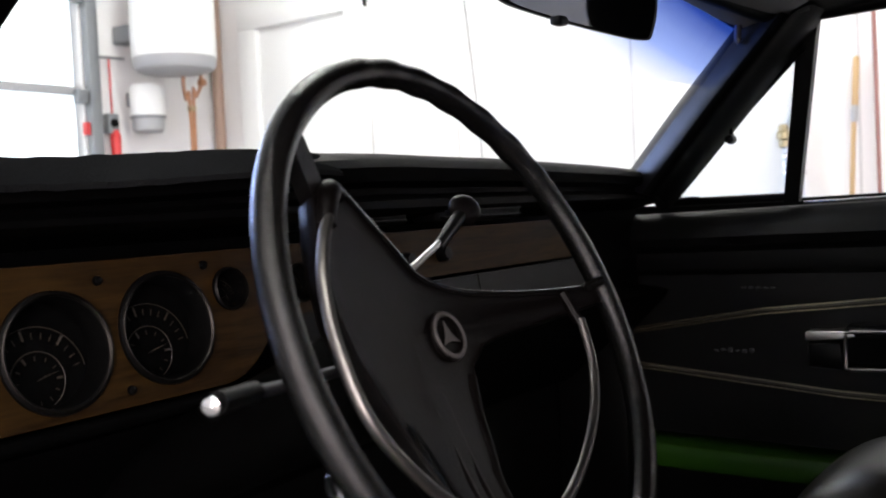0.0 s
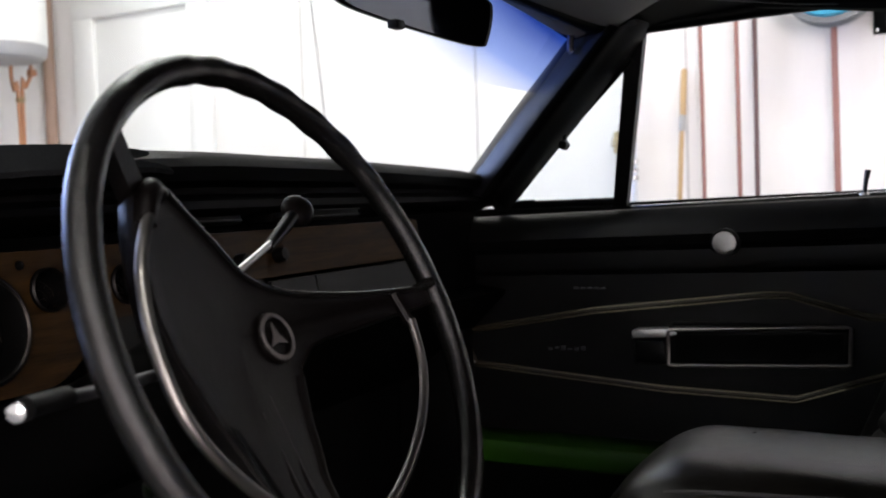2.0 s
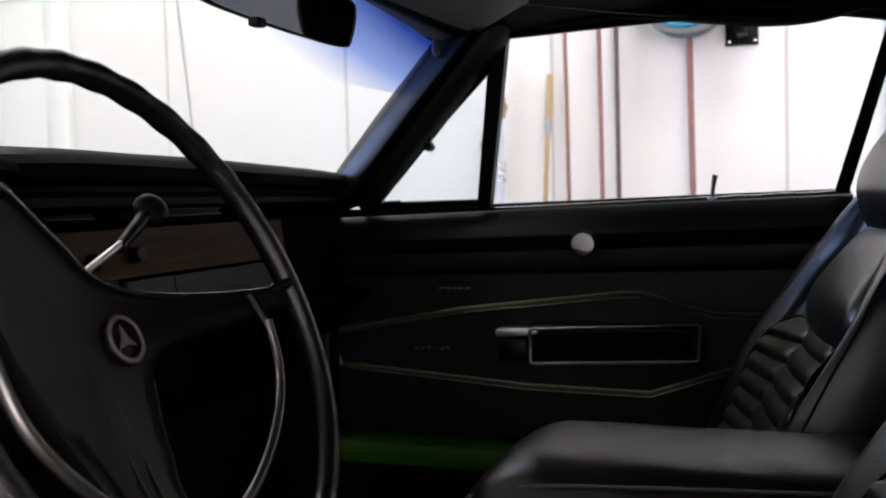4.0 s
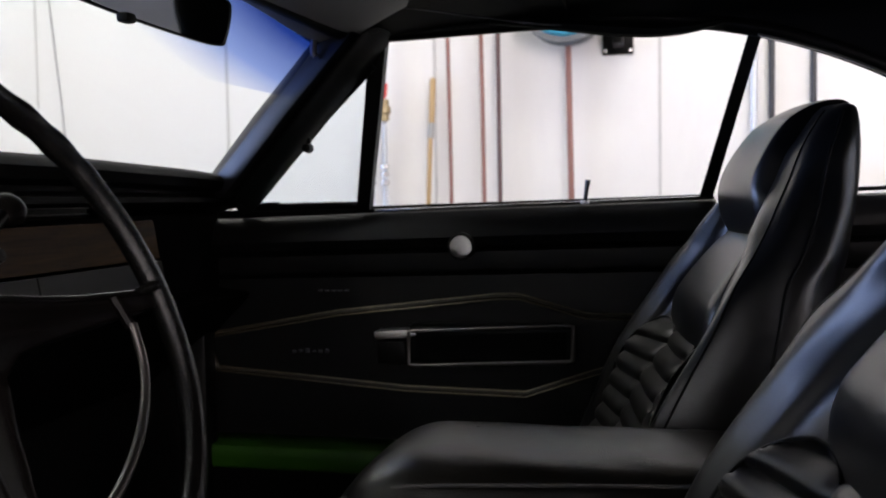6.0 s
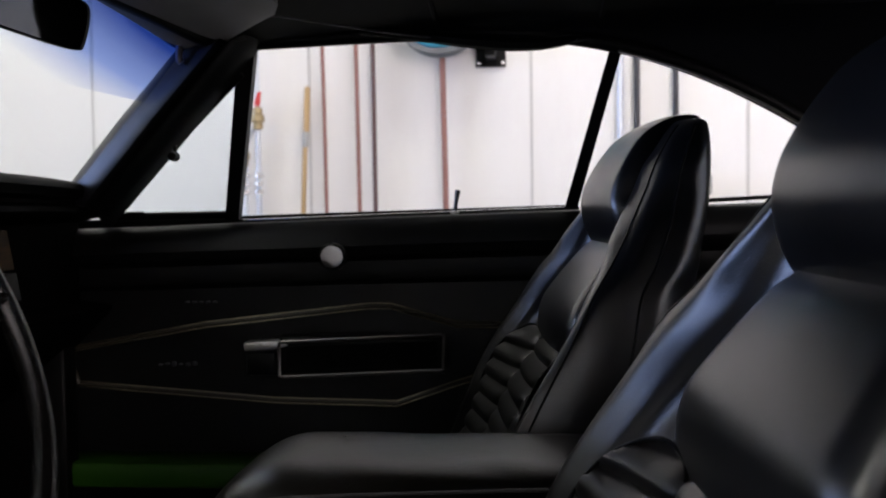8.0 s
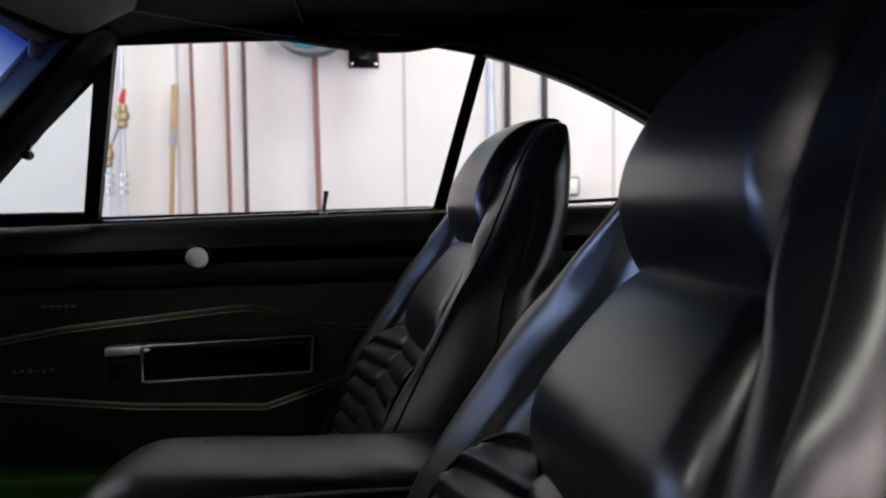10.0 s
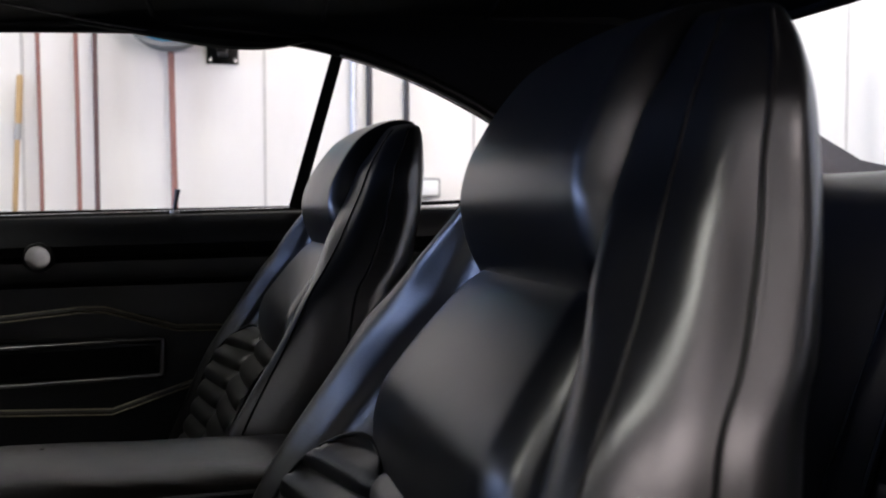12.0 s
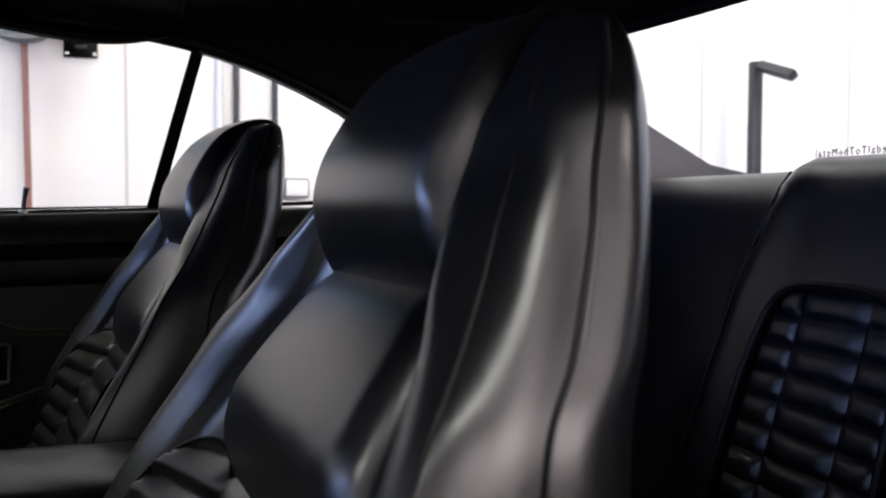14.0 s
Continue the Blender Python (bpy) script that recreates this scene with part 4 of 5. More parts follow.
def pad(profile, widths, depth, bulge, n=20, edge=0.004, soft=0.93, flare=0.004):
    """A padded panel along a side profile of (x, z): fuller in the middle, rounded edges and upright side walls."""
    mid = smooth_path([(x, 0, z) for x, z in profile], 4)
    wide = [q.x for q in smooth_path([(w, i, 0) for i, w in enumerate(widths)], 4)]
    rows = []
    for i, p in enumerate(mid):
        d = (mid[min(i + 1, len(mid) - 1)] - mid[max(i - 1, 0)]).normalized()
        inward = Vector((d.z, 0, -d.x))
        row = []
        for j in range(-n, n + 1):
            a = j / n
            s = math.copysign(1.0, a)
            row.append(p + inward * (edge * max(0.0, (abs(a) - soft) / (1 - soft)) ** 2 - bulge * (1 - a * a)) + Vector((0, wide[i] * a, 0)))
            if abs(j) == n:
                wall = [p + inward * (edge + (depth - edge) * k / 4) + Vector((0, s * (wide[i] + 0.0015 + flare * k / 4), 0)) for k in range(1, 5)]
                row = (wall[::-1] + row) if s < 0 else (row + wall)
        rows.append(row)
    return sheet(rows)


seat = thing("bucket_seat", "black vinyl high-back bucket seat with pleated insert", "car seat", group="front bucket seats")
part("backrest", loft([shell_ring(i) for i in range(len(LINES[0]))]), VINYL, seat, "smooth moulded vinyl shell")
part("head_pad", pad([(0.180, 0.889), (0.160, 0.891), (0.149, 0.899), (0.142, 0.912), (0.137, 0.926), (0.1335, 0.941), (0.132, 0.955), (0.1335, 0.970), (0.1385, 0.986), (0.149, 1.006), (0.162, 1.026), (0.179, 1.046), (0.203, 1.061), (0.229, 1.0695), (0.248, 1.071), (0.260, 1.066), (0.260, 1.050)], [0.108, 0.111, 0.113, 0.1145, 0.115, 0.114, 0.112, 0.108, 0.106, 0.103, 0.098, 0.091, 0.083, 0.077, 0.073, 0.070, 0.068], 0.034, 0.004, edge=0.005, flare=0.006), VINYL, seat, "smooth head restraint pad")
part("lumbar_pad", pad([(0.078, 0.690), (0.072, 0.720), (0.070, 0.745), (0.069, 0.769), (0.069, 0.788), (0.0715, 0.803), (0.078, 0.820), (0.091, 0.839), (0.106, 0.859), (0.123, 0.880), (0.137, 0.895), (0.156, 0.908)], [0.150, 0.150, 0.150, 0.149, 0.148, 0.146, 0.144, 0.139, 0.132, 0.123, 0.114, 0.106], 0.034, 0.0025, edge=0.010, soft=0.8), VINYL, seat, "smooth padded panel")
# pleats: three columns of short padded ribs under arched tops, laid over the bolsters
PZ = [0.34, 0.50, 0.64, 0.70, 0.75, 0.80]
PX = [-0.150, -0.094, -0.036, -0.012, 0.012, 0.042]


def pleat_x(y, z):
    """Front of the pleated panel: proud of the shell, hollow in the middle, rounded off at the sides."""
    return lerp(z, PZ, PX) + 0.006 + lerp(z, [0.64, 0.70, 0.76], [0.016, 0.024, 0.042]) * max(0.0, 1 - abs(y / 0.20) ** 3)


# the arched upper edges of the outer columns; the middle one runs in under the padded panel
TY = [-0.214, -0.206, -0.19, -0.168, -0.14, -0.105, -0.082, -0.05, 0.05, 0.082, 0.105, 0.14, 0.168, 0.19, 0.206, 0.214]
TZ = [0.67, 0.712, 0.744, 0.764, 0.773, 0.769, 0.758, 0.764, 0.764, 0.758, 0.769, 0.773, 0.764, 0.744, 0.712, 0.67]
for k in range(14):
    z0 = 0.754 - k * 0.0275
    for y0, y1 in ((0.082, 0.213), (-0.082, 0.082), (-0.213, -0.082)):
        rows = []
        for i in range(13):
            b = -1 + i / 6
            row = []
            for j in range(21):
                a = -1 + j / 10
                a = math.copysign(abs(a) ** 0.75, a)
                y = (y0 + y1) / 2 + (y1 - y0) / 2 * a
                z = z0 + 0.0145 * b - 0.0025 * (1 - a * a)
                top = lerp(y, TY, TZ)
                tuck = 0.5 * max(0.0, z - top)
                z = min(z, top + 0.002)
                row.append((pleat_x(y, z) - 0.001 + 0.0085 * abs(b) ** 2.2 + 0.005 * abs(a) ** 6 + tuck, y, z))
            rows.append(row)
        part("pleat", sheet(rows, 0.016, (1, 0, 0)), VINYL, seat)
for side in (-1, 1):
    arch = [(y, z) for y, z in zip(TY, TZ) if y * side > 0.08]
    part("arch_piping", tube(smooth_path([(pleat_x(y, z) + 0.004, y, z) for y, z in arch], 4), 0.0019, 8), PIPING, seat)
for s in (-1, 1):
    part("inner_seam", tube(shell_line(2, 0.36, 1.05, s, 0.0, 0.62), 0.0009, 6), PIPING, seat)
    part("welt_seam", tube(shell_line(4, 0.36, 1.056, s, 0.0002), 0.0015, 6), PIPING, seat)
    part("back_seam", tube(shell_line(6, 0.36, 1.056, s, 0.0), 0.0019, 6), PIPING, seat)
    for shift in (0.16, 0.26):
        part("stitching", tube(shell_line(6, 0.36, 1.054, s, 0.0, shift), 0.0008, 5), THREAD, seat)
part("cushion", box(-0.56, -0.02, -0.26, 0.26, 0.30, 0.455, 0.05, 4), VINYL, seat, "black seat cushion")
part("base", box(-0.50, 0.05, -0.22, 0.22, 0.20, 0.31, 0.01), DARK_METAL, seat, "dark seat base")
seat.matrix_basis = pose(0.104, 0.575, 0.0, 0, 0, 5.5)
copy_thing(seat, pose(0.015, 1.323, -0.006, 0, 0, 7.5))

# centre armrest between the seats
ca = thing("centre_armrest", "black vinyl fold-down armrest between the front seats", "armrest")
ca_loops = []
for i in range(61):
    t = i / 60
    x = -0.290 + 0.455 * t
    e = min(1.0, t / 0.24)
    g = math.sqrt(max(0.02, 1 - (1 - e) ** 2))
    zt, zb, hwid = 0.575 + 0.128 * g, 0.575 - 0.055 * g, 0.085 + 0.035 * g
    loop = []
    for k in range(40):
        a = 2 * math.pi * k / 40
        ca_s, sn = math.cos(a), math.sin(a)
        loop.append(Vector((x, 0.97 + 0.0 + hwid * math.copysign(abs(ca_s) ** 0.55, ca_s), (zt + zb) / 2 + (zt - zb) / 2 * math.copysign(abs(sn) ** 0.55, sn) + 0.0022 * noise.noise(Vector((x * 16 + ca_s * 3, ca_s * 2.5, sn * 2))))))
    ca_loops.append(loop)
part("pad", loft(ca_loops), ARM_VINYL, ca)
part("seam", tube(smooth_path([(-0.262, 0.97 - 0.088, 0.655), (-0.20, 0.97 - 0.106, 0.676), (-0.089, 0.97 - 0.108, 0.684), (0.06, 0.97 - 0.107, 0.690), (0.15, 0.97 - 0.106, 0.691)]), 0.002, 6), THREAD, ca)
part("support", box(-0.25, 0.12, 0.97 - 0.09, 0.97 + 0.09, 0.39, 0.54, 0.02), BLACK, ca)

# ---- rear bench ----
rb = thing("rear_bench", "black vinyl rear bench with pleated middle section", "rear seat")


def bench_top(y):
    d = abs(y - MID)
    return 1.004 + 0.016 * max(0.0, min(1.0, (0.185 - d) / 0.03))


rows = []
for i in range(31):
    t = i / 30
    row = []
    for j in range(61):
        y = 0.34 + 1.28 * j / 60
        zt = bench_top(y)
        z = 0.42 + (zt - 0.42) * min(1.0, t / 0.85)
        d = abs(y - MID)
        seam = lerp(z, [0.45, 0.85, 1.0], [0.255, 0.214, 0.165])
        x = lerp(z / zt, [0.42, 0.75, 0.92, 0.97, 1.0], [0.80, 0.90, 0.95, 0.965, 0.995])
        x += 0.022 * max(0.0, min(1.0, (d - seam) / 0.02)) - 0.012 * math.exp(-((d - seam + 0.03) / 0.03) ** 2)
        if t > 0.85:
            x += (t - 0.85) / 0.15 * 0.14
            z = zt - 0.012 * ((t - 0.85) / 0.15) ** 2
        row.append((x, y, z))
    rows.append(row)
part("backrest", sheet(rows, 0.05, (1, 0, -0.4)), BENCH_VINYL, rb)
for s in (-1, 1):
    part("seam", tube([(lerp(z / bench_top(MID), [0.42, 0.75, 0.92, 0.97, 1.0], [0.80, 0.90, 0.95, 0.965, 0.995]) + 0.004, MID + s * lerp(z, [0.45, 0.85, 1.0], [0.260, 0.219, 0.170]), z) for z in [0.46 + 0.54 * k / 24 for k in range(25)]], 0.0035, 6), PIPING, rb)
# pleated insert with arched piping
ins = [(MID + s * a, b) for s, rows_i in ((1, 0), (-1, 1)) for a, b in ([(0.142, 0.46), (0.142, 0.56), (0.139, 0.66), (0.130, 0.76), (0.108, 0.825), (0.07, 0.848), (0.0, 0.853)], [(0.07, 0.848), (0.108, 0.825), (0.130, 0.76), (0.139, 0.66), (0.142, 0.56), (0.142, 0.46)])[rows_i]]
bx_of = lambda z: lerp(z / 1.02, [0.42, 0.75, 0.92, 0.97, 1.0], [0.80, 0.90, 0.95, 0.965, 0.995])
part("piping", tube(smooth_path([(bx_of(z) - 0.010, y, z) for y, z in ins], 5), 0.0075, 8), PIPING, rb)
for k in range(11):
    z0 = 0.828 - k * 0.0355
    reach = lerp(z0, [0.46, 0.56, 0.66, 0.76, 0.825, 0.845], [0.138, 0.138, 0.134, 0.125, 0.102, 0.07])
    for y0, y1 in ((-reach, -0.060), (-0.058, 0.058), (0.060, reach)):
        if y1 - y0 < 0.02:
            continue
        rr = []
        for i in range(7):
            b = -1 + i / 3
            z = z0 + 0.0190 * b
            rr.append([(bx_of(z) - 0.007 * (1 - b ** 4) * (1 - (-1 + j / 4) ** 8) - 0.002, MID + (y0 + y1) / 2 + (y1 - y0) / 2 * (-1 + j / 4), z) for j in range(9)])
        part("pleat", sheet(rr, 0.012, (1, 0, 0)), BENCH_VINYL, rb)
part("cushion", box(0.42, 0.95, 0.34, 1.62, 0.24, 0.47, 0.05, 3), BENCH_VINYL, rb, "black rear seat cushion")

# ---- dashboard ----
db = thing("dashboard", "black padded dashboard with walnut veneer fascia", "dashboard")


def dash_x(y):
    """How far back the lip of the dash lies across the car."""
    return lerp(y, [0.27, 0.6, 1.0, 1.45, 1.69], [-0.645, -0.655, -0.690, -0.695, -0.68])


def dash_crown(y):
    """How much the top of the dash rises in the middle and falls at its ends."""
    return lerp(y, [0.27, 0.48, 0.60, 0.75, 0.85, 1.13, 1.47, 1.69], [-0.014, -0.008, -0.001, 0.007, 0.010, 0.009, 0.001, -0.012])


def dash_loop(y):
    x = dash_x(y)
    prof = [(-0.97, 0.955), (-0.90, 1.002), (-0.80, 1.011), (x - 0.03, 1.004), (x - 0.006, 0.996), (x, 0.987), (x - 0.004, 0.974), (x - 0.022, 0.968), (x - 0.020, 0.962), (x - 0.008, 0.956), (x - 0.006, 0.949), (x - 0.014, 0.943), (x - 0.045, 0.938), (x - 0.092, 0.928), (x - 0.092, 0.785), (x - 0.03, 0.775), (x - 0.035, 0.765), (x - 0.10, 0.70), (x - 0.22, 0.60), (-0.97, 0.60)]
    return [Vector((px, y, pz + dash_crown(y) * max(0.0, min(1.0, (pz - 0.945) / 0.04)))) for px, pz in prof]


part("dash_shell", loft([dash_loop(0.27 + 1.42 * i / 30) for i in range(31)]), VINYL_SOFT, db)
# fuzzy mat over the driver's half of the top
mat_rows = []
for i in range(9):
    t = i / 8
    row = []
    for j in range(29):
        y = 0.27 + 0.47 * j / 28
        x = -0.93 + (dash_x(y) + 0.007 + 0.93) * t
        z = lerp(t, [0, 0.2, 0.75, 0.93, 1.0], [0.990, 1.0085, 1.0125, 1.007, 0.988]) + dash_crown(y) + 0.0016 - 0.006 * max(0.0, (y - 0.64) / 0.10) ** 2 + 0.0018 * noise.noise(Vector((x * 40, y * 40, 0)))
        row.append((x, y, z))
    mat_rows.append(row)
solo("dash_mat", sheet(mat_rows, 0.005, (0, 0, -1)), CARPET, "charcoal fuzzy carpet mat laid over the dashboard", "mat")


def fascia(y0, y1, z0, z1, lift, material, name, label, n=16, round_end=0.0, holes=()):
    """A veneer panel that leans and follows the dash across the car; holes are left for the gauges."""
    rows = []
    steps = 44 if holes else 8
    for i in range(steps + 1):
        t = i / steps
        row = []
        for j in range(n + 1):
            u = j / n
            zz0 = z0 + round_end * min(1.0, max(0.0, (u - 0.66) / 0.18) ** 2)
            z = zz0 + (z1 - zz0) * t
            y = y0 + (y1 - y0) * u
            row.append((dash_x(y) - 0.052 + lift + 0.022 * (1 - (z - 0.80) / 0.13), y, z))
        rows.append(row)
    bm = sheet(rows, 0.006, (-1, 0, 0))
    cut = [f for f in bm.faces if any(math.hypot(f.calc_center_median().y - gy, f.calc_center_median().z - gz) < gr for gy, gz, gr in holes)]
    bmesh.ops.delete(bm, geom=cut, context="FACES")
    return part(name, bm, material, db, label)


fx_of = lambda y, z, lift: dash_x(y) - 0.052 + lift + 0.022 * (1 - (z - 0.80) / 0.13)
GAUGES = [(0.416, 0.850, 0.0445), (0.524, 0.856, 0.0452), (0.602, 0.882, 0.0185), (0.702, 0.878, 0.0185)]
fascia(0.27, 0.735, 0.797, 0.918, 0.012, WOOD, "cluster_fascia", "walnut instrument fascia", 160, 0.05, GAUGES)
fascia(0.745, 1.38, 0.862, 0.921, 0.012, WOOD, "glovebox_fascia", "walnut passenger fascia", 24)
fascia(0.66, 0.95, 0.812, 0.860, 0.010, BLACK, "centre_panel", "black centre panel")
fascia(0.96, 1.06, 0.815, 0.857, 0.014, GREY_PANEL, "ash_door", "grey lower panel")
fascia(1.064, 1.38, 0.815, 0.857, 0.014, GREY_PANEL, "glovebox_door", "grey glovebox door")
part("lower_roll", tube([(dash_x(y) - 0.026, y, 0.786) for y in [0.27 + 1.12 * i / 20 for i in range(21)]], 0.007, 10), VINYL_SOFT, db, "black rolled lower edge")


def gauge(y, z, r, deep, name="gauge"):
    c = Vector((fx_of(y, z, 0.012), y, z))
    ax = Vector((1, 0, 0.17)).normalized()
    g = part(name, lathe([(r * 1.10, 0.001), (r * 1.09, 0.004), (r * 1.02, 0.005), (r * 0.97, 0.002), (r * 0.95, -deep)], c, ax, 48, close=False), BLACK, db, "round gauge sunk into the fascia")
    part("bezel", lathe([(r * 0.985, -0.006), (r * 0.985, 0.0045), (r * 1.02, 0.0062), (r * 1.05, 0.0055)], c, ax, 48, close=False), BEZEL, g, "thin dark metal ring")
    part("dial", lathe([(0.0005, 0.0002 - deep), (r * 0.955, -deep)], c, ax, 40), DIAL, g)
    c = c - ax * (deep + 0.0005)
    s = Vector((0, 1, 0))
    t = ax.cross(s)
    marks = bmesh.new()
    c0, c = c, c + s * (-0.12 * r) - t * (0.42 * r)
    for rr, n_m, ln in ((0.74, 28, 0.12), (0.36, 12, 0.08)):
        for k in range(n_m):
            a = 2 * math.pi * k / n_m
            d = s * math.cos(a) + t * math.sin(a)
            q = s * -math.sin(a) + t * math.cos(a)
            p0, p1 = c + ax * 0.0022 + d * r * rr, c + ax * 0.0022 + d * r * (rr + ln * (1.6 if k % 4 == 0 else 1))
            if (p1 - c0).length > r * 0.90:
                continue
            wv = q * r * (0.022 if k % 4 == 0 else 0.010)
            marks.faces.new([marks.verts.new(v) for v in (p0 - wv, p0 + wv, p1 + wv, p1 - wv)])
    for rr in (0.52, 0.96):
        arc = [c + ax * 0.0022 + (s * math.cos(a) + t * math.sin(a)) * r * rr for a in [math.pi * (1.5 * k / 60 - 0.5) for k in range(61)]]
        arc = [p for p in arc if (p - c0).length < r * 0.90]
        if len(arc) > 2:
            tube(arc, r * 0.009, 4, bm=marks)
    part("markings", marks, DIAL_MARK, g, "pale dial markings", False)
    part("needle", prism([c + ax * 0.004 + s * -r * 0.05, c + ax * 0.004 + t * r * 0.06 + s * r * 0.1, c + ax * 0.004 + s * r * 0.40 + t * r * 0.12], ax * 0.001), DIAL_MARK, g)


for gy, gz, gr in GAUGES:
    gauge(gy, gz, gr, 0.024 if gr > 0.03 else 0.014)
for sy, sz in ((0.462, 0.902), (0.575, 0.906), (0.478, 0.810), (0.350, 0.905)):
    part("screw", lathe([(0.0005, 0.004), (0.0035, 0.003), (0.0042, 0.0)], (fx_of(sy, sz, 0.012), sy, sz), (1, 0, 0.17), 12), BLACK, db)
for ky, kz in ((0.985, 0.888), (0.90, 0.885), (0.84, 0.885)):
    part("knob", lathe([(0.0005, 0.016), (0.008, 0.015), (0.010, 0.008), (0.010, 0.0)], (fx_of(ky, kz, 0.012), ky, kz), (1, 0, 0.17), 20), BLACK, db, "black dash knob")
# air vents under the lip
for y0, y1 in ((0.74, 0.90), (0.96, 1.16)):
    vent = part("air_vent", box(-0.745, -0.705, y0, y1, 0.930, 0.958, 0.004), BLACK, db, "dark louvred air vent")
    for k in range(3):
        part("louvre", box(-0.712, -0.698, y0 + 0.008, y1 - 0.008, 0.934 + k * 0.008, 0.9365 + k * 0.008, 0.0008), BLACK, vent)
part("kick_panel", box(-0.93, -0.78, 0.27, 0.32, 0.30, 0.75, 0.01), BLACK, db)
part("kick_panel", box(-0.93, -0.78, 1.64, 1.69, 0.30, 0.75, 0.01), BLACK, db)

# ---- steering wheel and column ----
WC = Vector((-0.365, 0.551, 0.8695))
AL, NU = radians(23.6), radians(-2.5)
WN = Vector((math.cos(AL) * math.cos(NU), -math.cos(AL) * math.sin(NU), math.sin(AL)))
WU = Vector((0, 0, 1)).cross(WN).normalized()
WV = WN.cross(WU)
WR = 0.195


def wp(u, v, d=0.0):
    """A point of the wheel: u to the passenger side, v up the wheel, d towards the driver from the dished face."""
    return WC + WU * u + WV * v + WN * (d - 0.045 * (1 - min(1.0, math.hypot(u, v) / 0.185) ** 2))


sw = thing("steering_wheel", "black three-spoke steering wheel with chrome horn ring", "steering wheel")
ring = [WC + (WU * math.cos(a) + WV * math.sin(a)) * WR for a in [2 * math.pi * k / 192 for k in range(192)]]
part("rim", tube(ring, [0.0105 + (0.0006 * math.cos(k * 2 * math.pi / 6) if 18 <= k <= 54 else 0.0) for k in range(192)], 20, True), RIM, sw, "glossy black moulded rim")
OUT = [(-0.112, 0.106), (-0.093, 0.113), (-0.077, 0.111), (-0.052, 0.095), (-0.024, 0.073), (-0.001, 0.051), (0.031, 0.037), (0.067, 0.028), (0.121, 0.017), (0.166, 0.009), (0.190, 0.006), (0.191, -0.008), (0.164, -0.008), (0.121, -0.008), (0.081, -0.008), (0.052, -0.011), (0.030, -0.024), (0.016, -0.049), (0.003, -0.082), (-0.015, -0.116), (-0.040, -0.186), (-0.078, -0.178), (-0.083, -0.130), (-0.086, -0.090), (-0.098, -0.045), (-0.114, 0.000), (-0.121, 0.030), (-0.120, 0.065), (-0.116, 0.090)]
HUBC = (-0.035, 0.010)


def hub_ring(k, d):
    """The hub's outline drawn in towards its middle by k, its face d proud."""
    return [wp(HUBC[0] + (u - HUBC[0]) * k, HUBC[1] + (v - HUBC[1]) * k, d) for u, v in OUT]


part("hub", loft([hub_ring(k, d) for k, d in ((0.05, 0.003), (0.3, 0.003), (0.55, 0.002), (0.78, 0.001), (0.90, 0.0), (0.96, 0.001), (0.99, -0.001), (1.0, -0.006), (0.98, -0.016), (0.9, -0.022))]), HUB, sw, "black moulded hub with three spokes")
part("spoke", loft([[wp(u, v, d) for u, v, d in q] for q in ([(-0.092, 0.112, -0.002), (-0.108, 0.100, -0.002), (-0.108, 0.100, -0.014), (-0.092, 0.112, -0.014)], [(-0.121, 0.150, 0.002), (-0.134, 0.138, 0.002), (-0.134, 0.138, -0.010), (-0.121, 0.150, -0.010)])]), HUB, sw)
part("spoke_edge", tube(smooth_path([wp(u, v, 0.001) for u, v in OUT[2:11]], 6), 0.0030, 8), RIM, sw, "raised glossy pad edge")
for line in ([(-0.044, -0.020), (-0.046, -0.045), (-0.047, -0.068), (-0.055, -0.105), (-0.066, -0.150)], [(0.020, -0.030), (0.006, -0.060), (-0.005, -0.085), (-0.018, -0.108), (-0.034, -0.155)], [(-0.028, -0.036), (-0.032, -0.070), (-0.040, -0.106), (-0.052, -0.150)]):
    part("spoke_ridge", tube(smooth_path([wp(u, v, -0.0025) for u, v in line], 6), 0.0058, 12), HUB, sw)
part("spoke_slot", prism([wp(u, v, 0.0022) for u, v in ((-0.090, -0.046), (-0.082, -0.050), (-0.076, -0.085), (-0.076, -0.125), (-0.081, -0.125), (-0.082, -0.088))], WN * 0.0008), DIAL, sw, "dark slot in the lower spoke")
part("spoke_tip", tube(smooth_path([wp(-0.108, 0.086, 0.002), wp(-0.102, 0.100, 0.003), wp(-0.092, 0.109, 0.002), wp(-0.080, 0.108, 0.0)], 4), [0.0075] * 4 + [0.008] * 5 + [0.006] * 4, 12), HUB, sw)
part("spoke_clip", tube([wp(0.150, 0.010, 0.001), wp(0.152, -0.018, 0.003)], 0.0050, 8), HUB, sw)
part("rim_clip", tube([wp(0.172, 0.008, 0.002), wp(0.190, 0.009, 0.004)], [0.004, 0.006], 10), RIM, sw)
HL = [(-0.108, 0.090), (-0.124, 0.070), (-0.137, 0.047), (-0.147, 0.012), (-0.1475, -0.029), (-0.133, -0.061), (-0.103, -0.0955), (-0.070, -0.120)]
HR = [(0.1515, -0.016), (0.1415, -0.052), (0.118, -0.085), (0.081, -0.113), (0.032, -0.134), (-0.010, -0.140)]
for line in (HL, HR):
    part("horn_ring", tube(smooth_path([wp(u, v, 0.006) for u, v in line], 8), 0.0042, 10, flat=0.8), HORN, sw, "chrome horn ring")
BC = wp(0.013, 0.003, 0.0025) - WU * 0.006
bd = part("badge", lathe([(0.0005, 0.001), (0.0140, 0.001), (0.0148, 0.004), (0.0185, 0.004), (0.0195, 0.0)], BC, WN, 40), HUB, sw, "round dark badge with a grey ring")
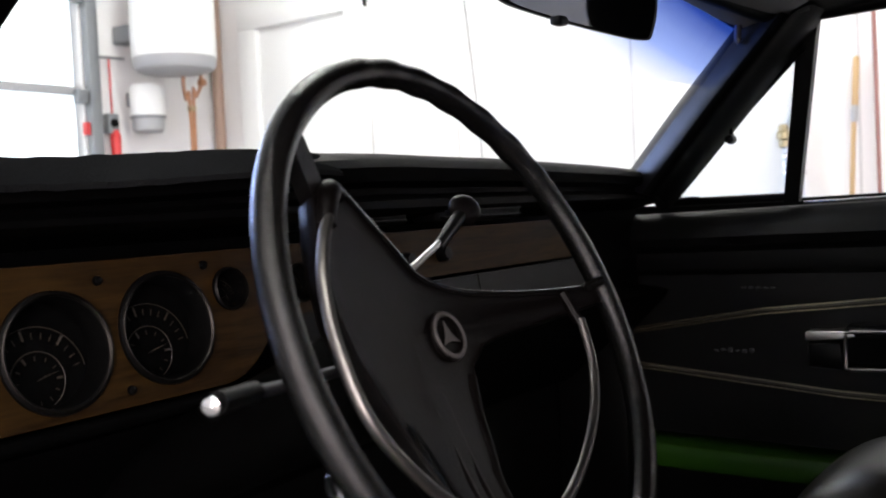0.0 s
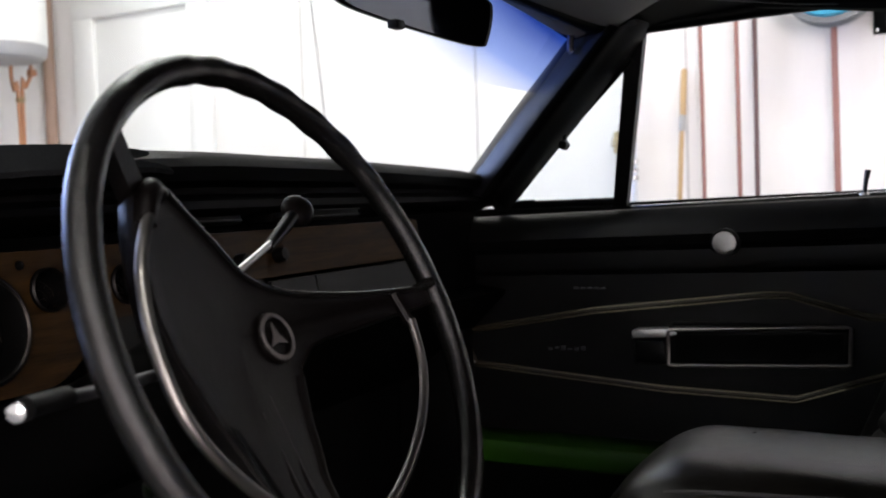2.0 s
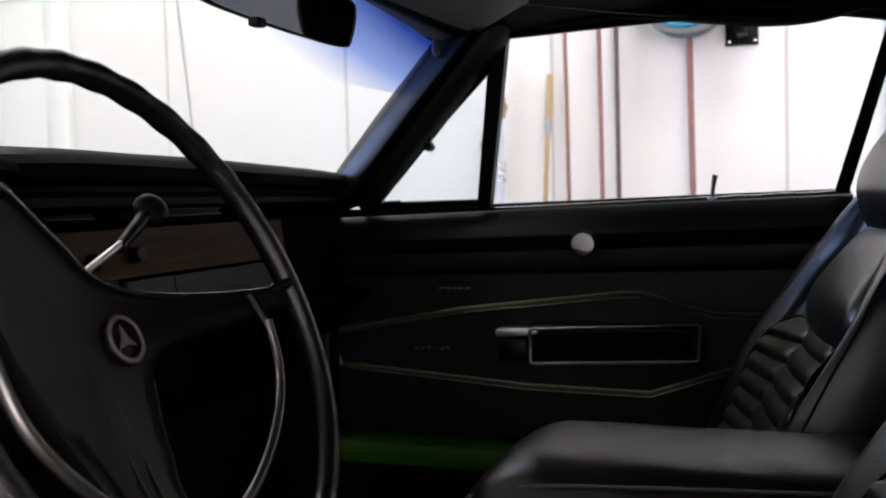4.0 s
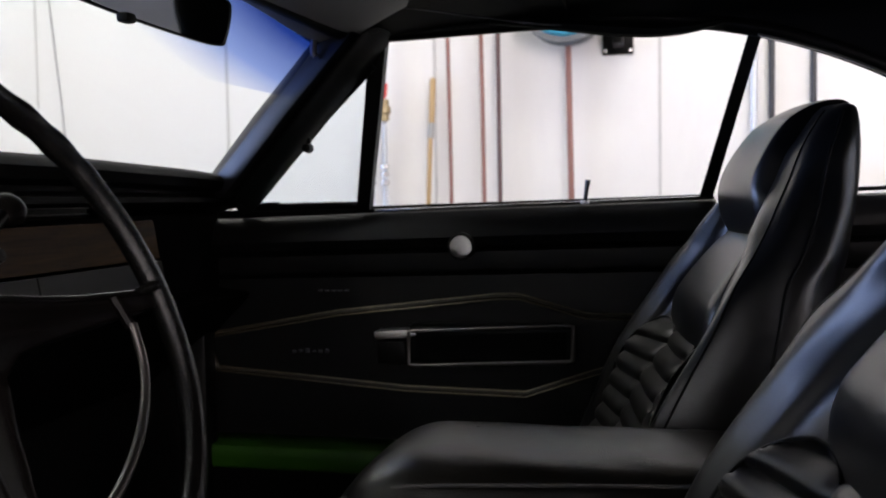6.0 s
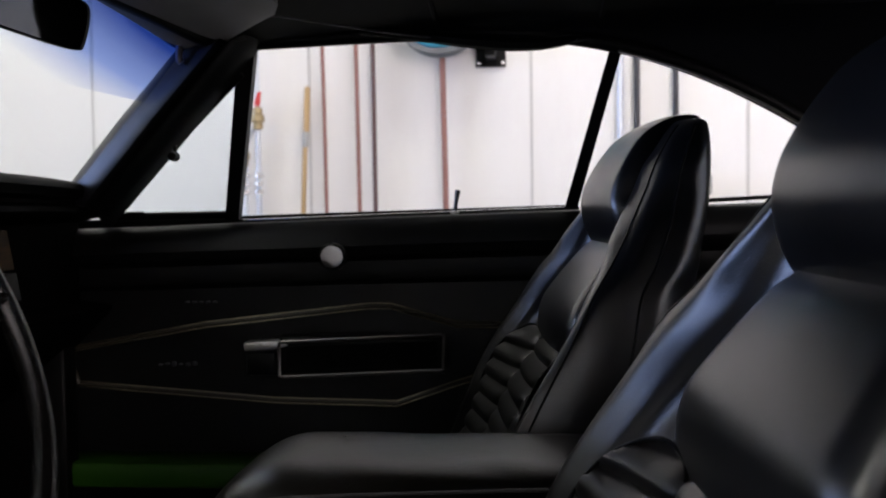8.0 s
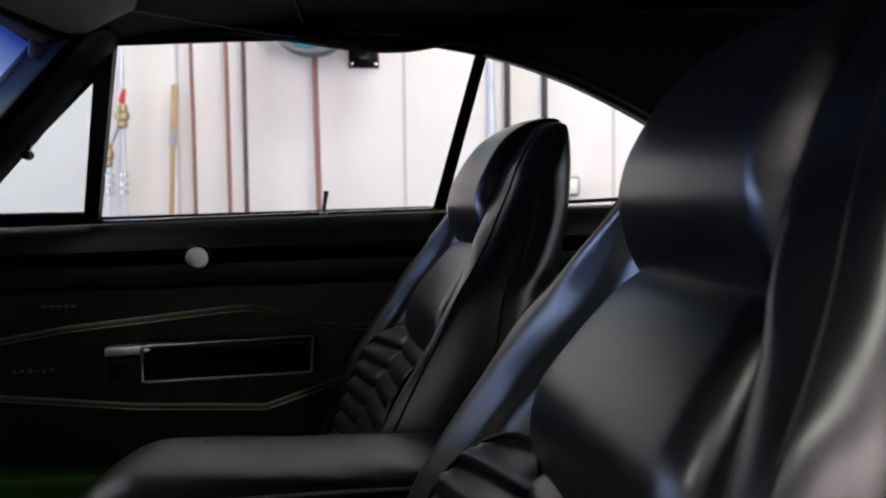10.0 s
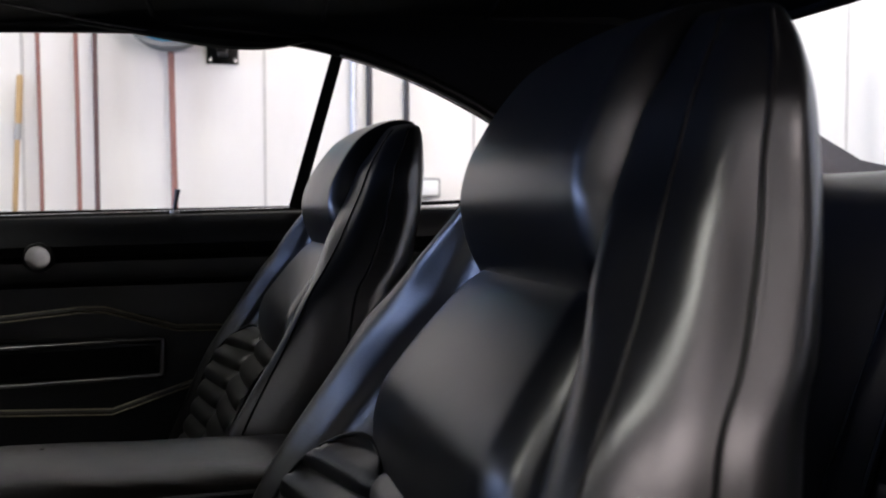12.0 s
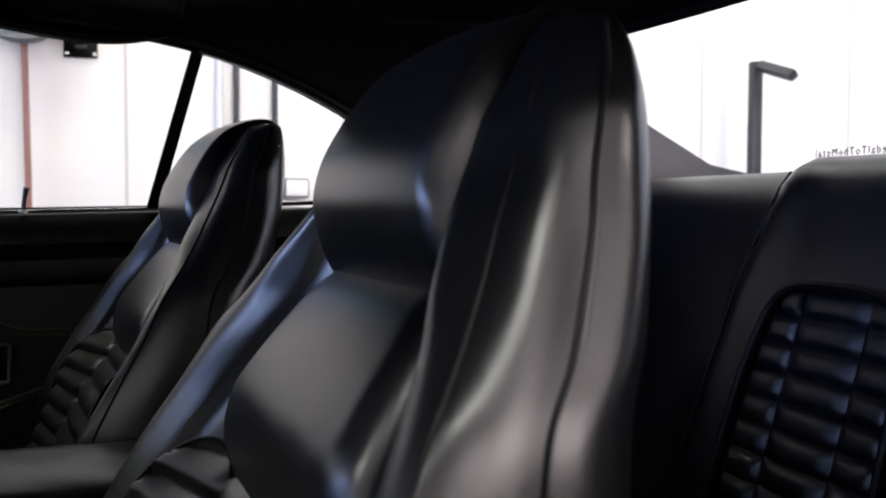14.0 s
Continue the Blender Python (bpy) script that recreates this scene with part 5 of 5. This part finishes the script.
part("badge_ring", lathe([(0.0146, 0.0042), (0.0158, 0.0050), (0.0178, 0.0047), (0.0188, 0.003)], BC, WN, 40, close=False), BADGE_GREY, bd)
part("badge_star", prism([BC + WU * 0.0115 * math.cos(a) * k + WV * (0.0115 * math.sin(a) * k - 0.0005) + WN * 0.0022 for a, k in [(radians(90 + 60 * i), 1.0 if i % 2 == 0 else 0.33) for i in range(6)]], WN * 0.0012), BADGE_GREY, bd, "small grey three-pointed shape")
col = thing("steering_column", "black steering column with chrome levers", "steering column")
part("housing", tube([WC - WN * 0.070, WC - WN * 0.09, WC - WN * 0.18, WC - WN * 0.42], [0.045, 0.048, 0.042, 0.040], 24), VINYL_SOFT, col)
part("collar", tube([WC - WN * 0.066, WC - WN * 0.084], 0.050, 28), DARK_METAL, col)
sh = part("gear_lever", tube([Vector((-0.46, 0.585, 0.900)), Vector((-0.484, 0.668, 0.922))], 0.0031, 12), SATIN, col, "chrome gear lever")
part("lever_sleeve", tube([Vector((-0.480, 0.652, 0.915)), Vector((-0.495, 0.708, 0.940))], [0.0050, 0.0068], 14), BLACK, sh)
part("knob", lathe([(0.0005, -0.009), (0.007, -0.0085), (0.0125, -0.006), (0.0152, -0.002), (0.0158, 0.001), (0.0148, 0.005), (0.011, 0.008), (0.006, 0.0096), (0.0005, 0.010)], (-0.497, 0.719, 0.945), (0.75, -0.30, 0.55), 32), HUB, sh, "black lever knob")
st = part("indicator_lever", tube(smooth_path([(-0.445, 0.545, 0.842), (-0.43, 0.43, 0.843), (-0.395, 0.345, 0.852)]), 0.004, 10), DARK_METAL, col, "thin dark metal indicator lever")
part("lever_end", tube([(-0.408, 0.372, 0.849), (-0.388, 0.328, 0.853)], 0.0065, 12), BLACK, st)
part("lever_tip", lathe([(0.0005, -0.002), (0.004, -0.002), (0.0052, 0.001), (0.0048, 0.003), (0.0005, 0.0045)], (-0.386, 0.323, 0.853), (0.5, -0.85, -0.1), 20), CHROME, st, "polished round tip")
part("ignition_key", box(-0.405, -0.385, 0.42, 0.43, 0.775, 0.79, 0.003), CHROME, col)

# ---- mirror, visors, clip ----
mi = thing("rear_view_mirror", "black rear-view mirror on the windscreen header", "mirror")
MO = Vector((-0.545, 1.058, 1.193))
mu, mn = Vector((0.365, 0.93, -0.12)).normalized(), Vector((0.92, -0.36, -0.125)).normalized()
mv = mn.cross(mu).normalized()
outline = [(-0.135, -0.006), (-0.125, 0.026), (-0.07, 0.034), (0.06, 0.034), (0.112, 0.032), (0.124, 0.018), (0.123, -0.018), (0.110, -0.030), (0.04, -0.032), (-0.05, -0.030), (-0.115, -0.024)]
ring_of = lambda k, d: [MO + mu * u * k + mv * v * k + mn * d for u, v in [(p.x, p.y) for p in smooth_path([(a, b, 0) for a, b in outline], 4, True)]]
part("housing", loft([ring_of(0.55, -0.026), ring_of(0.9, -0.018), ring_of(1.0, -0.004), ring_of(1.0, 0.003), ring_of(0.95, 0.005)]), BLACK, mi)
part("glass", loft([ring_of(0.945, 0.0052), ring_of(0.94, 0.0062)]), MIRROR, mi, "mirror glass", False)
part("stem", tube([MO - mn * 0.02, MO + Vector((-0.015, 0.02, 0.04)), Vector((-0.560, 1.10, 1.262))], 0.007, 10), CHROME, mi)
part("lever", box(-0.545, -0.530, 0.978, 0.998, 1.152, 1.163, 0.003), BLACK, mi)


def visor(side, name_label):
    """A padded board under the headliner; its outer rear corner is cut off."""
    v = thing("sun_visor", name_label, "sun visor", group="sun visors")
    rows_v = []
    for i in range(13):
        t = i / 12
        x = -0.500 + 0.205 * t
        reach = lerp(t, [0.0, 0.35, 0.92, 1.0], [0.565, 0.562, 0.475, 0.44])
        row = []
        for j in range(21):
            off = 0.115 + (reach - 0.115) * j / 20
            round_off = 0.006 * max(abs(2 * t - 1), abs(2 * j / 20 - 1)) ** 8
            row.append((x - 0.03 * (1 - (off / 0.6) ** 2), MID + side * off, roof_z(x, MID + off) - 0.020 + round_off))
        rows_v.append(row)
    part("panel", sheet(rows_v, 0.010), GREY_VINYL, v)
    part("rod", tube([(-0.50, MID + side * 0.115, 1.246), (-0.485, MID + side * 0.555, 1.222)], 0.004, 8), CHROME, v)
    return v


visor(1, "grey vinyl sun visor folded to the headliner")
visor(-1, "grey vinyl sun visor folded to the headliner")
ck = thing("coat_clip", "small dark visor clip at the windscreen header", "clip")
part("hook", tube(smooth_path([(-0.485, 1.470, 1.232), (-0.492, 1.478, 1.212), (-0.497, 1.486, 1.190), (-0.494, 1.488, 1.183)]), [0.007] * 8 + [0.006] * 17, 8), DARK_METAL, ck)
part("seat", box(-0.495, -0.470, 1.455, 1.485, 1.226, 1.238, 0.003), BLACK, ck)

# lettering on the rear window, read from outside
td = bpy.data.curves.new("window_lettering", "FONT")
td.body, td.size, td.extrude, td.align_x, td.space_character = "PedalToTheMetal", 0.019, 0.0004, "RIGHT", 1.35
tx = new("window_lettering", td)
td.materials.append(BLACK)
tx.matrix_world = Matrix.Translation((1.25, 1.40, 0.0)) @ Matrix(((0, 0, 1, 0), (1, 0, 0, 0), (0, 1, 0, 0), (0, 0, 0, 1)))
tx.location.z = 1.040
tagged(tx, "small black lettering across the rear window", "lettering")
